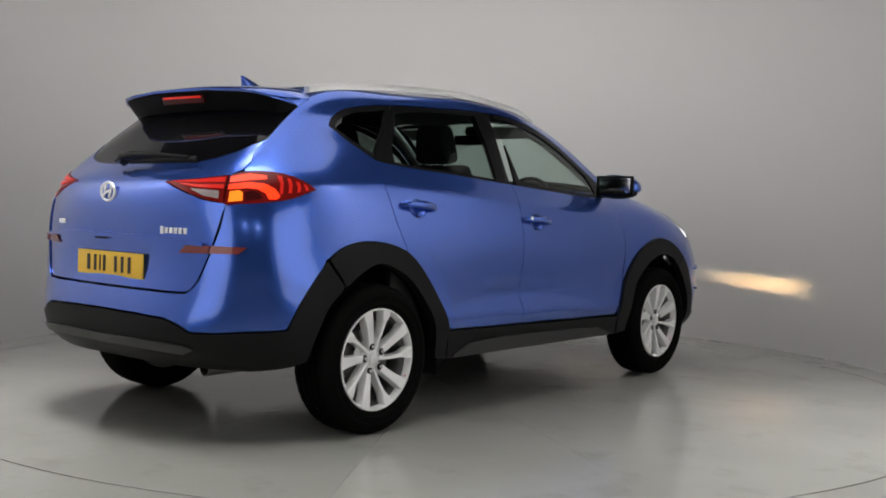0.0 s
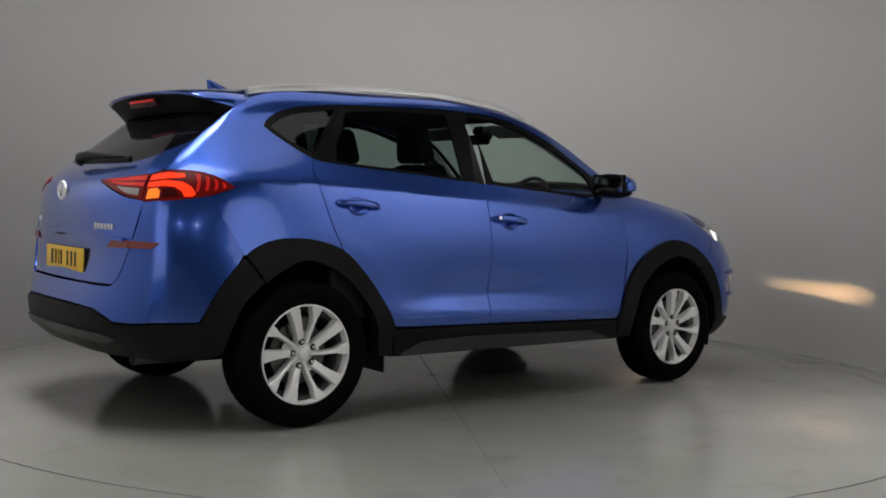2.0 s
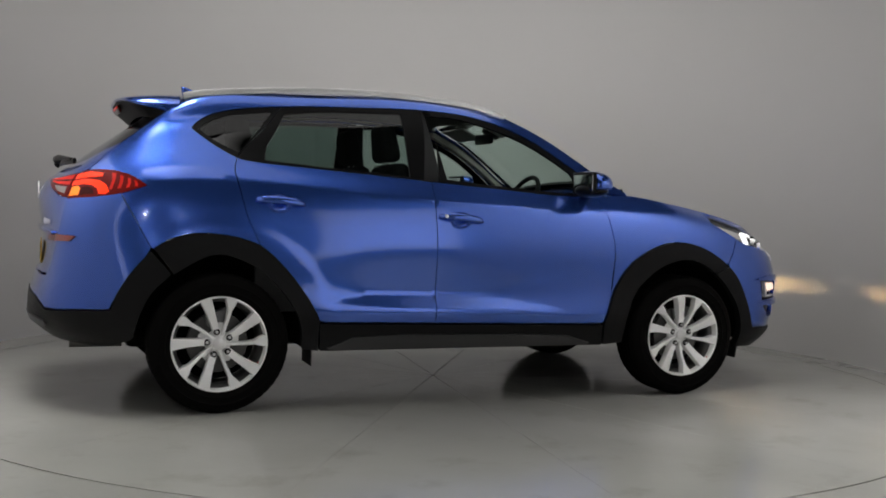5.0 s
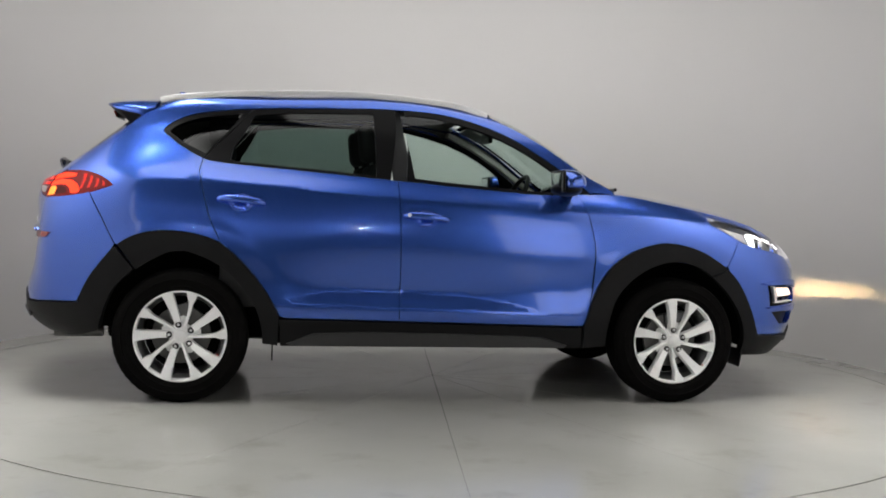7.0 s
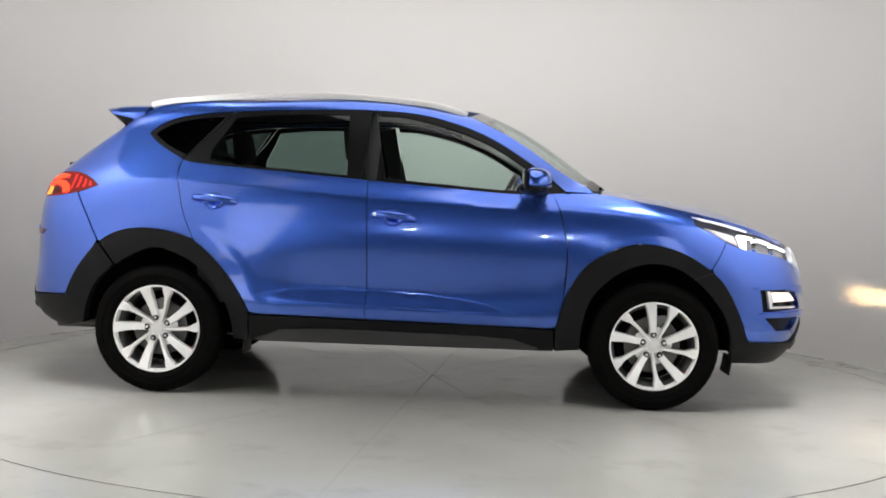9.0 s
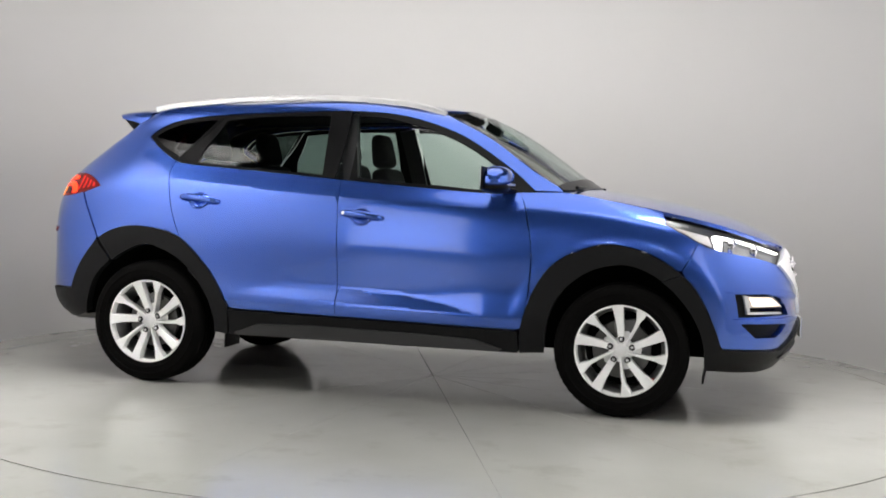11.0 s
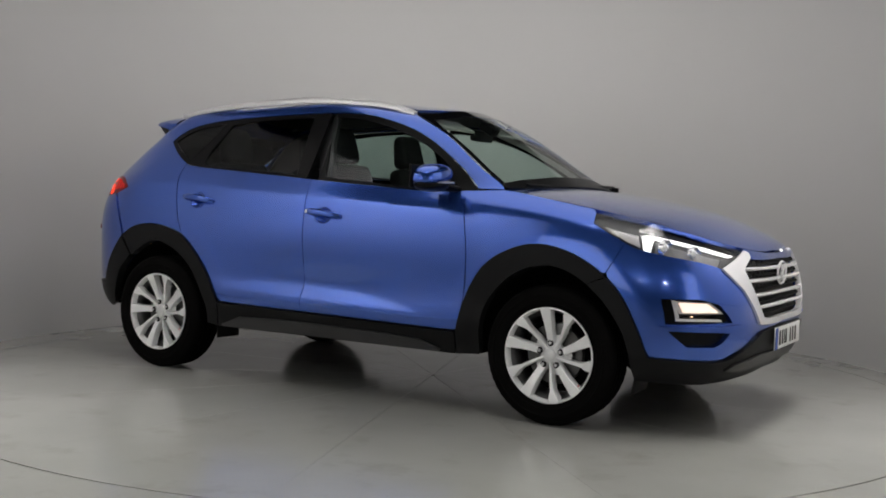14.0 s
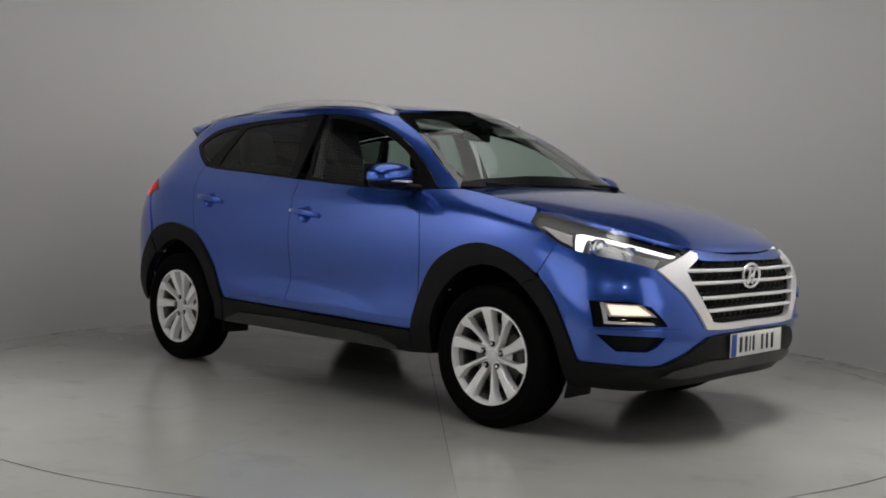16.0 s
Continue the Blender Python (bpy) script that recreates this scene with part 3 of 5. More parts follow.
# ------------------------------------------------------------------ the car: cut lines
ARCH_R = smooth_line([(-1.853, .515), (-1.77, .673), (-1.622, .834), (-1.429, .887), (-1.175, .845), (-1.001, .703), (-.882, .544), (-.836, .455)])
ARCH_R_IN = smooth_line([(-1.738, .385), (-1.715, .48), (-1.632, .63), (-1.40, .775), (-1.26, .765), (-1.11, .685), (-.985, .54), (-.935, .43), (-.92, .31)])
ARCH_F = smooth_line([(.806, .418), (.878, .635), (1.0, .792), (1.223, .883), (1.455, .848), (1.666, .711), (1.78, .521), (1.831, .380)])
ARCH_F_IN = smooth_line([(.94, .31), (.955, .47), (1.01, .61), (1.14, .73), (1.293, .783), (1.44, .76), (1.58, .665), (1.69, .53), (1.74, .40), (1.75, .27)])
JOINT_F = ((1.628, float(np.interp(1.628, [q[0] for q in ARCH_F], [q[1] for q in ARCH_F]))), (1.528, float(np.interp(1.528, [q[0] for q in ARCH_F_IN], [q[1] for q in ARCH_F_IN]))))
DLO_TOP = smooth_line([(-1.462, 1.408), (-1.42, 1.45), (-1.29, 1.507), (-.994, 1.545), (-.539, 1.566), (-.229, 1.572), (.087, 1.547), (.405, 1.449), (.688, 1.278), (.85, 1.150)])
DLO_LOW = smooth_line([(-1.462, 1.408), (-1.37, 1.335), (-1.247, 1.268), (-1.132, 1.246), (-.691, 1.216), (-.22, 1.182), (.223, 1.152), (.572, 1.132), (.85, 1.142)])
CUT_REAR = smooth_line([(-1.247, 1.266), (-1.262, 1.205), (-1.252, 1.147), (-1.207, .974), (-1.146, .835)])
CUT_B = smooth_line([(-.222, 1.182), (-.212, .95), (-.205, .70), (-.208, .437)])
CUT_FRONT = smooth_line([(.775, 1.139), (.812, 1.06), (.835, .97), (.86, .82), (.848, .60), (.812, .428)])
BUMP_CUT_R = [(-1.807, .828, 1.072), (-1.735, .86, .94), (-1.667, .886, .812)]


def between(line, x0, x1):
    """The stretch of a line whose x lies between two values."""
    lo, hi = min(x0, x1), max(x0, x1)
    return [q for q in line if lo <= q[0] <= hi]


def foot(x):
    """Height of the doors' lower edge."""
    return .447 - .0165 * (x + .836)


FOOT = [(x, foot(x)) for x in np.linspace(-.80, .78, 24)]


def on_side(sheet, line):
    """Points of a side view carried onto the surface."""
    return [tuple(sheet.spot(q, "side")[0]) for q in line]


def near_door_arch():
    return [q for q in ARCH_R if q[0] > -1.14]


LAMP_LOW = smooth_line([(-2.054, .668, 1.040), (-1.97, .745, 1.042), (-1.88, .80, 1.056), (-1.80, .828, 1.074), (-1.686, .829, 1.108)])
LAMP_TOP = smooth_line([(-1.686, .829, 1.108), (-1.745, .815, 1.155), (-1.82, .775, 1.188), (-1.92, .705, 1.192), (-2.006, .64, 1.181)])
TG_SIDE = smooth_line([(-1.573, .573, 1.463), (-1.69, .595, 1.39), (-1.784, .618, 1.321), (-1.87, .635, 1.262), (-1.90, .66, 1.235), (-1.945, .668, 1.200)])
TG_LOWCUT = smooth_line([(.668, 1.040), (.655, .94), (.622, .82), (.575, .71), (.545, .672)])


def cup_ring(x, z):
    """Edge of the scooped cup behind a door handle."""
    return [(x + .060 * math.cos(2 * math.pi * k / 28), z - .004 + .045 * math.sin(2 * math.pi * k / 28)) for k in range(28)]


def body_sides():
    for s, word in ((-1, "right"), (1, "left")):
        # one-piece side frame: quarter panel, cant rail and windscreen pillar
        out = [(1.0, .770, 1.148), (.87, .718, 1.232), (.70, .662, 1.348), (.50, .607, 1.472), (.31, .553, 1.563)]
        out += [(.01, .576, 1.608), (-.45, .58, 1.625), (-1.0, .578, 1.602), (-1.39, .575, 1.575), (-1.50, .575, 1.54)]
        out += TG_SIDE + [(-1.955, .675, 1.193)] + [q for q in LAMP_TOP[::-1] if q[0] > -1.94] + [q for q in LAMP_LOW[::-1] if q[0] > -1.80]
        out += BUMP_CUT_R
        out += [q for q in ARCH_R if -1.66 < q[0] < -1.15] + CUT_REAR[::-1]
        out += [q for q in DLO_LOW if q[0] < -1.26][::-1] + DLO_TOP[1:]
        part("side_frame", skin(SIDE, out, side=s, grid=.025, lines=CREASES[:1]), PAINT, car, recalc=False)
        part("inner_side_trim", skin(SIDE, out, side=s, lift=-.03, gap=.03, thick=0), HEADLINER, car, recalc=False)

        rear_door = part("rear_door", skin(SIDE, CUT_REAR + near_door_arch() + [q for q in FOOT if q[0] < -.215] + [(-.208, foot(-.208))] + CUT_B[::-1]
                                           + between(DLO_LOW, -.23, -1.24)[::-1], side=s, holes=[cup_ring(-1.045, 1.045)], grid=.02, lines=CREASES), PAINT, car, recalc=False)
        front_door = part("front_door", skin(SIDE, CUT_B + [q for q in FOOT if q[0] > -.20] + CUT_FRONT[::-1] + between(DLO_LOW, .77, -.215)[::-1],
                                             side=s, holes=[cup_ring(-.075, .985)], grid=.02, lines=CREASES), PAINT, car, recalc=False)
        # window frames and panes
        hole = smooth_line([(-1.425, 1.408), (-1.39, 1.437), (-1.285, 1.483), (-1.05, 1.517)]) + smooth_line([(-1.235, 1.295), (-1.34, 1.345), (-1.42, 1.402)])
        out = [q for q in DLO_TOP if q[0] < -1.0] + [(-1.0, 1.54)] + [(-1.249, 1.266)] + [q for q in DLO_LOW if q[0] < -1.25][::-1][:-1]
        fr = part("quarter_window_frame", skin(SIDE, out, side=s, holes=[hole], lift=-.003), TRIM, car, recalc=False)
        part("pane", skin(SIDE, hole, side=s, gap=0, thick=0.0, lift=-.008), DEEPTINT, fr, "dark tinted quarter window").visible_shadow = False
        hole = [(-1.105, 1.262), (-1.09, 1.33), (-.985, 1.508), (-.80, 1.530), (-.55, 1.540), (-.352, 1.543), (-.340, 1.205), (-.70, 1.233)]
        out = [(-1.0, 1.540)] + between(DLO_TOP, -.985, -.228) + between(DLO_LOW, -.228, -1.235)[::-1] + [(-1.247, 1.266)]
        fr = part("window_frame", skin(SIDE, out, side=s, holes=[hole], lift=-.002), TRIM, rear_door, recalc=False)
        part("pane", skin(SIDE, hole, side=s, gap=0, thick=0.0, lift=-.008), PRIVACY, rear_door, "dark tinted window pane").visible_shadow = False
        hole = smooth_line([(-.205, 1.542), (-.05, 1.538), (.10, 1.510), (.25, 1.470), (.40, 1.412), (.53, 1.342), (.645, 1.265)]) + [(.672, 1.155), (.572, 1.150), (.22, 1.172), (-.128, 1.199)]
        out = between(DLO_TOP, -.223, .9) + between(DLO_LOW, .84, -.215)[::-1]
        fr = part("window_frame", skin(SIDE, out, side=s, holes=[hole], lift=-.002), TRIM, front_door, recalc=False)
        part("pane", skin(SIDE, hole, side=s, gap=0, thick=0.0, lift=-.008), GLASS, front_door, "clear window pane").visible_shadow = False
        for door, x, z in ((rear_door, -1.045, 1.045), (front_door, -.075, .985)):
            door_handle(door, x, z, s)
        # front wing
        out = [(1.0, .772, 1.146), (1.30, .785, 1.10), (1.50, .772, 1.062), (1.522, .80, 1.045), (1.537, .869, 1.005), (1.62, .872, .955), (1.70, .873, .912), (1.66, .893, .83), (1.622, .90, .765)]
        out += [q for q in ARCH_F if q[0] < 1.62][::-1] + CUT_FRONT[::-1] + [(.85, 1.141)]
        part("front_wing", skin(FRONT, out, side=s, grid=.025), PAINT, car, recalc=False)
        # wheel-arch cladding, in two pieces at each arch, and sills
        def ring(a, b, lo, hi):
            return [q for q in a if lo <= q[0] <= hi] + [q for q in b if lo <= q[0] <= hi][::-1]
        outer, inner = [q for q in ARCH_R if q[0] > -1.665], [q for q in ARCH_R_IN if q[0] > -1.57]
        part("arch_cladding", skin(SIDE, outer + [(-.84, .30)] + inner[::-1], side=s, lift=.014, thick=.05), BLACK, car, recalc=False)
        outer, inner = [q for q in ARCH_F if q[0] < 1.62] + [JOINT_F[0]], [q for q in ARCH_F_IN if q[0] < 1.52] + [JOINT_F[1]]
        part("arch_cladding", skin(FRONT, outer + inner[::-1] + [(.81, .30)], side=s, lift=.014, thick=.05), BLACK, car, recalc=False)
        sill = part("sill", skin(SIDE, [(-.838, foot(-.838) - .005)] + [(a, b - .005) for a, b in FOOT] + [(.80, foot(.8) - .005), (.805, .30)] + [(a, .298) for a, b in FOOT[::-1]] + [(-.83, .30)], side=s, lift=.012, thick=.05), TRIM, car, recalc=False)
        out = [(-.80, .315), (-.66, .372), (-.40, .383), (.40, .372), (.58, .362), (.72, .318), (.70, .302), (-.78, .302)]
        part("sill_panel", skin(SIDE, out, side=s, lift=.026, thick=.02), GREY, sill, "dark grey lower sill strip", recalc=False)
        part("gap_seal", skin(SIDE, CUT_REAR + near_door_arch() + FOOT + CUT_FRONT[::-1] + between(DLO_LOW, .77, -1.24)[::-1], side=s, lift=-.03, thick=0), DARK, car, recalc=False)


def door_handle(door, x, z, s):
    (p, n) = SIDE.spot((x, z), "side")
    n = Vector((n[0], s * n[1], n[2]))
    p = Vector((p[0], s * p[1], p[2]))
    along = Vector((1, 0, -0.045)).normalized()
    up = n.cross(along).normalized()
    if up.z < 0:
        up = -up
    m = Matrix((along, up, n)).transposed().to_4x4()
    m.translation = p
    # scooped cup
    own = bmesh.new()
    rows = []
    for r, d in ((1.03, -.003), (.99, .0012), (.95, .001), (.88, -.008), (.72, -.018), (.45, -.023), (0.0, -.024)):
        if r == 0:
            rows.append([own.verts.new((0, -.004, d))])
        else:
            rows.append([own.verts.new((.060 * r * math.cos(2 * math.pi * k / 28), -.004 + .046 * r * math.sin(2 * math.pi * k / 28), d)) for k in range(28)])
    for a, b in zip(rows, rows[1:]):
        for k in range(28):
            j = (k + 1) % 28
            own.faces.new((a[k], a[j], b[j], b[k]) if len(b) > 1 else (a[k], a[j], b[0]))
    own.transform(m)
    part("handle_cup", own, PAINT, door)
    path = [m @ Vector(q) for q in smooth_line([(-.120, .007, .004), (-.088, .007, .030), (0, .005, .042), (.088, .0, .031), (.124, -.003, .006)], .012)]
    n_ = len(path)
    sc = [0.55 + 0.45 * math.sin(math.pi * min(1, max(0, k / (n_ - 1)))) ** 0.5 for k in range(n_)]
    part("door_handle", sweep(path, oval(.010, .0185, 14), up=tuple(up), scales=sc), PAINT, door, "body-coloured pull handle")
    if s < 0 and x > -.5:
        own = lathe([(0, .004), (.008, .004), (.010, 0)], 16, m @ pose(-.094, .006, .036))
        part("keyhole", own, CHROME, door, "small chrome lock cap")


body_sides()

# ------------------------------------------------------------------ the car: roof, bonnet, screens
part("roof", skin_both(SIDE, [(.31, .553, 1.563), (.325, .40, 1.585), (.36, .2, 1.602), (.38, 0, 1.608), (0, 0, 1.658), (-.5, 0, 1.668), (-1.0, 0, 1.65), (-1.38, 0, 1.63), (-1.49, 0, 1.606),
                              (-1.50, .3, 1.59), (-1.515, .575, 1.533), (-1.39, .575, 1.575), (-1.0, .578, 1.602), (-.45, .58, 1.625), (.01, .576, 1.608)]), PAINT, car, recalc=False)
part("bonnet", skin_both(HOOD, [(.985, .775, 1.146), (1.30, .785, 1.10), (1.50, .772, 1.062), (1.60, .765, 1.045), (1.82, .715, .995), (2.01, .58, .935), (2.125, .41, .895), (2.155, .2, .875), (2.160, .1, .873), (2.158, 0, .874),
                                (2.06, 0, .95), (1.8, 0, 1.048), (1.34, 0, 1.138), (1.06, 0, 1.176), (1.05, .28, 1.17), (1.02, .55, 1.16)], "top", gap=.003, thick=.02), PAINT, car, recalc=False)
part("bonnet_lip", skin_both(FRONT, [(2.196, 0, .846), (2.175, .40, .848), (2.165, .435, .866), (2.135, .44, .888), (2.125, .41, .893), (2.155, .2, .874), (2.17, 0, .866)], gap=.0, thick=.02), PAINT, car, recalc=False)
EDGE = [(.995, .765, 1.15), (.87, .715, 1.232), (.70, .659, 1.348), (.50, .604, 1.472), (.315, .55, 1.563)]
TOPEDGE = [(.345, .40, 1.582), (.362, .20, 1.60), (.38, 0, 1.608)]
LOWEDGE = [(1.11, 0, 1.162), (1.10, .28, 1.16), (1.065, .55, 1.155)]
screen_out = EDGE + TOPEDGE + [(.572, 0, 1.50), (.79, 0, 1.367), (.97, 0, 1.247)] + LOWEDGE
screen_hole = [(.975, .70, 1.178), (.855, .665, 1.25), (.69, .615, 1.36), (.50, .565, 1.478), (.405, .51, 1.535), (.43, .38, 1.54), (.45, .2, 1.56), (.47, 0, 1.562), (.572, 0, 1.50), (.79, 0, 1.367), (1.03, 0, 1.21), (1.02, .28, 1.208), (.99, .55, 1.20)]
windscreen = part("windscreen", skin_both(SCREEN, screen_hole, gap=0, thick=0), GLASS, car, "clear laminated windscreen", recalc=False)
windscreen.visible_shadow = False
bm = skin(SCREEN, screen_out, side=1, holes=[screen_hole], gap=.001, thick=0, joined=True)
bm = skin(SCREEN, screen_out, side=-1, holes=[screen_hole], gap=.001, thick=0, joined=True, bm=bm)
part("screen_border", bm, GLOSSBLACK, windscreen, "black printed glass border", recalc=False)

# ------------------------------------------------------------------ the car: rear
GLASS_LOW = smooth_line([(0, 1.208), (.25, 1.209), (.42, 1.222), (.53, 1.255), (.60, 1.31)])
tailgate = part("tailgate", skin_both(SIDE, [(-2.02, 0, 1.208)] + GLASS_LOW[1:-1] + [(-1.784, .618, 1.318), (-1.87, .635, 1.262), (-1.90, .66, 1.235), (-1.945, .668, 1.200), (-2.006, .64, 1.183)]
                                      + [(-2.09, .50, 1.172), (-2.135, .345, 1.147), (-2.105, .46, 1.085), (-2.08, .57, 1.052)] + TG_LOWCUT + [(.52, .662), (.4, .66), (.2, .66), (0, .66), (0, .8), (0, .95), (0, 1.1)]), PAINT, car, recalc=False)
part("rear_window", skin_both(SIDE, [(-2.02, 0, 1.21)] + GLASS_LOW[1:] + [(-1.69, .594, 1.39), (-1.60, .565, 1.45), (-1.63, .42, 1.48), (-1.66, .2, 1.49), (-1.66, 0, 1.49), (-1.8, 0, 1.38)], lift=-.003, thick=.006, gap=-.006),
     REARGLASS, tailgate, "dark tinted rear window", recalc=False)


def spoiler():
    bm = bmesh.new()
    cols = []
    for w, x0, x1, z0, z1 in ((0, -1.49, -1.80, 1.607, 1.575), (.2, -1.49, -1.80, 1.603, 1.573), (.4, -1.495, -1.785, 1.590, 1.563), (.5, -1.50, -1.765, 1.575, 1.552), (.56, -1.505, -1.72, 1.555, 1.535), (.592, -1.515, -1.60, 1.53, 1.512)):
        cols.append([(x0, w, z0), (x0 + (x1 - x0) * .35, w, z0 + (z1 - z0) * .25 + .003), (x0 + (x1 - x0) * .7, w, z0 + (z1 - z0) * .6 + .003), (x1 + .01, w, z1), (x1, w, z1 - .006), (x1 + .005, w, z1 - .016),
                     (x0 + (x1 - x0) * .7, w, z1 - .03), (x0 + (x1 - x0) * .3, w * .985, z1 - .075 if w < .55 else z1 - .05)])
    full = [[(x, -w, z) for x, w, z in c] for c in cols[:0:-1]] + cols
    rings = [[bm.verts.new(q) for q in c] for c in full]
    for a, b in zip(rings, rings[1:]):
        for i in range(len(a) - 1):
            bm.faces.new((a[i], a[i + 1], b[i + 1], b[i]))
    bm.faces.new(rings[0])
    bm.faces.new(rings[-1])
    bmesh.ops.recalc_face_normals(bm, faces=bm.faces)
    sharpen(bm, 40)
    return bm


sp = part("spoiler", spoiler(), PAINT, tailgate, "roof-edge spoiler in body colour")
bm = bmesh.new()
half = [((-1.788, 0, 1.555), (-1.690, 0, 1.476)), ((-1.787, .2, 1.553), (-1.688, .2, 1.475)), ((-1.772, .4, 1.543), (-1.678, .4, 1.470)), ((-1.750, .5, 1.532), (-1.662, .5, 1.461)),
        ((-1.700, .56, 1.516), (-1.636, .562, 1.450)), ((-1.590, .592, 1.490), (-1.602, .585, 1.442))]
rows = [[(x, -w, z) for x, w, z in q] for q in half[:0:-1]] + [list(q) for q in half]
cols = [[bm.verts.new(q) for q in r] for r in rows]
for a, b in zip(cols, cols[1:]):
    bm.faces.new((a[0], a[1], b[1], b[0]))
part("spoiler_underside", bm, MATTBLACK, tailgate, "gloss black panel under the spoiler", recalc=False)
brake = part("high_brake_light", rbox(.012, .32, .040, pose(-1.776, 0, 1.522, 0, -21, 0), .004), DARKRED, tailgate, "red high-level brake light")
part("light_bar", rbox(.006, .29, .010, pose(-1.786, 0, 1.531, 0, -21, 0), .002), REDLIT, brake, "red light bar")

# lower tailgate: ledge, plate recess, badges
bm = skin_both(SIDE, [(0, .895), (.25, .893), (.46, .882), (.60, .87), (.60, .857), (.46, .866), (.25, .874), (0, .876)], lift=.020, thick=.04, gap=0)
part("tailgate_ledge", bm, PAINT, tailgate, recalc=False)
part("release_button", rbox(.012, .09, .02, pose(-2.162, .06, .872), .004), TRIM, tailgate)


def number_plate(name, x, y, z, facing, mat, band, tilt=0):
    """A plate with plain bars in place of its characters."""
    m = pose(x, y, z, 0, tilt, 90 * facing)
    ob = part(name, rbox(.52, .006, .111, m, .004), mat, tailgate if facing < 0 else car, "number plate with plain dark bars for characters")
    for bx, bw in ((-.165, .042), (-.112, .034), (-.072, .016), (-.038, .034), (.052, .034), (.104, .034), (.158, .038)):
        part("bar", rbox(bw * .55, .004, .072, m @ pose(bx, -.0035, 0), 0), INK, ob, smooth=False)
    if band:
        part("band", rbox(.045, .004, .105, m @ pose(-.232, -.0035, 0), 0), PLATEBLUE, ob, "blue end band", smooth=False)
    return ob


number_plate("rear_number_plate", -2.157, 0, .752, -1, PLATEYELLOW, False)


def emblem(name, x, z, facing, parent, rx=.062, rz=.046, lean=0):
    """A plain chrome oval ring with a slanted bar shape inside."""
    m = pose(x, 0, z, 0, 0, 0) @ pose(0, 0, 0, 0, lean, 90 * facing) @ pose(0, 0, 0, 90, 0, 0)
    own = bmesh.new()
    n = 40
    rings = []
    for k in range(n):
        a = 2 * math.pi * k / n
        rings.append([own.verts.new(((rx + b) * math.cos(a), (rz + b) * math.sin(a), c)) for b, c in ((-.009, 0), (-.007, .007), (0, .009), (.004, .004), (.005, 0))])
    for k in range(n):
        a, b = rings[k], rings[(k + 1) % n]
        for i in range(4):
            own.faces.new((a[i], a[i + 1], b[i + 1], b[i]))
    own.transform(m)
    ob = part(name, own, CHROME, parent, "oval chrome emblem")
    for bx in (-.021, .021):
        own = rbox(.013, rz * 1.45, .008, m @ pose(bx, 0, .004, 0, 0, -18), .002)
        part("emblem_bar", own, CHROME, ob)
    part("emblem_bar", rbox(.044, .012, .008, m @ pose(0, 0, .004, 0, 0, 22), .002), CHROME, ob)
    return ob


emblem("rear_emblem", -2.170, 1.075, -1, tailgate, .055, .042)
for k in range(6):
    y = -.37 - .026 * k
    p, n = SIDE.spot((abs(y), .918), "rear", .002)
    part("badge_bar", rbox(.006, .021, .026 if k else .034, pose(p[0], y, p[2]), .002), CHROME, tailgate, "raised chrome badge bar")
for k in range(3):
    y = .42 + .026 * k
    p, n = SIDE.spot((y, .93), "rear", .002)
    part("badge_bar", rbox(.006, .021, .022, pose(p[0], y, p[2]), .002), CHROME, tailgate, "raised chrome badge bar")
wp = part("rear_wiper", sweep([(-2.070, .09, 1.222), (-2.080, .02, 1.240), (-2.072, -.06, 1.246), (-2.055, -.2, 1.243), (-2.02, -.38, 1.236)], oval(.020, .018, 10), scales=[.7, 1.3, 1.1, .75, .4]), TRIM, tailgate, "black rear wiper arm")
part("wiper_blade", sweep([(-2.062, .0, 1.220), (-2.055, -.2, 1.222), (-2.005, -.42, 1.226)], oval(.010, .016, 8)), TRIM, wp)
part("wiper_pivot", lathe([(.030, -.012), (.030, .010), (.022, .020), (0, .023)], 20, pose(-2.070, .03, 1.225, 0, -60, 0)), TRIM, wp, "black wiper boss")

# rear bumper
out = [(0, .652), (.2, .652), (.4, .652), (.53, .655), (.56, .675), (.588, .71), (.632, .82), (.667, .94)] + [(-2.05, .675, 1.034)] + [q for q in LAMP_LOW if -2.03 < q[0] < -1.815] + BUMP_CUT_R + on_side(SIDE, [q for q in ARCH_R if q[0] < -1.66][::-1])
out += [(-1.90, .82, .512), (-2.0, .755, .508), (-2.06, .66, .502), (-2.10, .56, .502), (-2.13, .50, .528), (-2.15, .44, .545), (-2.19, .25, .555), (-2.2, 0, .558)]
rear_bumper = part("rear_bumper", skin_both(SIDE, out, lift=.008, thick=.03), PAINT, car, recalc=False)
low = [(-2.2, 0, .553), (-2.19, .25, .55), (-2.15, .44, .54), (-2.13, .50, .523), (-2.10, .56, .497), (-2.06, .66, .497), (-2.0, .755, .503), (-1.90, .82, .507), (-1.85, .86, .51)] + on_side(SIDE, [q for q in ARCH_R if -1.845 < q[0] < -1.70])
low += on_side(SIDE, [(-1.668, .800), (-1.572, .688)] + [q for q in ARCH_R_IN[::-1] if q[0] < -1.58]) + [(-1.738, .83, .382), (-1.80, .80, .368), (-1.92, .70, .345), (-2.03, .54, .345), (-2.09, .28, .35), (-2.095, 0, .35), (-2.19, 0, .43)]
part("bumper_lower", skin_both(SIDE, low, lift=.014, thick=.05), BLACK, rear_bumper, "black lower bumper", recalc=False)
part("bumper_strip", skin_both(SIDE, [(-2.19, 0, .455), (-2.185, .28, .455), (-2.12, .52, .452), (-2.09, .57, .44), (-2.11, .52, .418), (-2.18, .28, .42), (-2.185, 0, .42)], lift=.024, thick=.02), GREY, rear_bumper, "grey bumper strip", recalc=False)


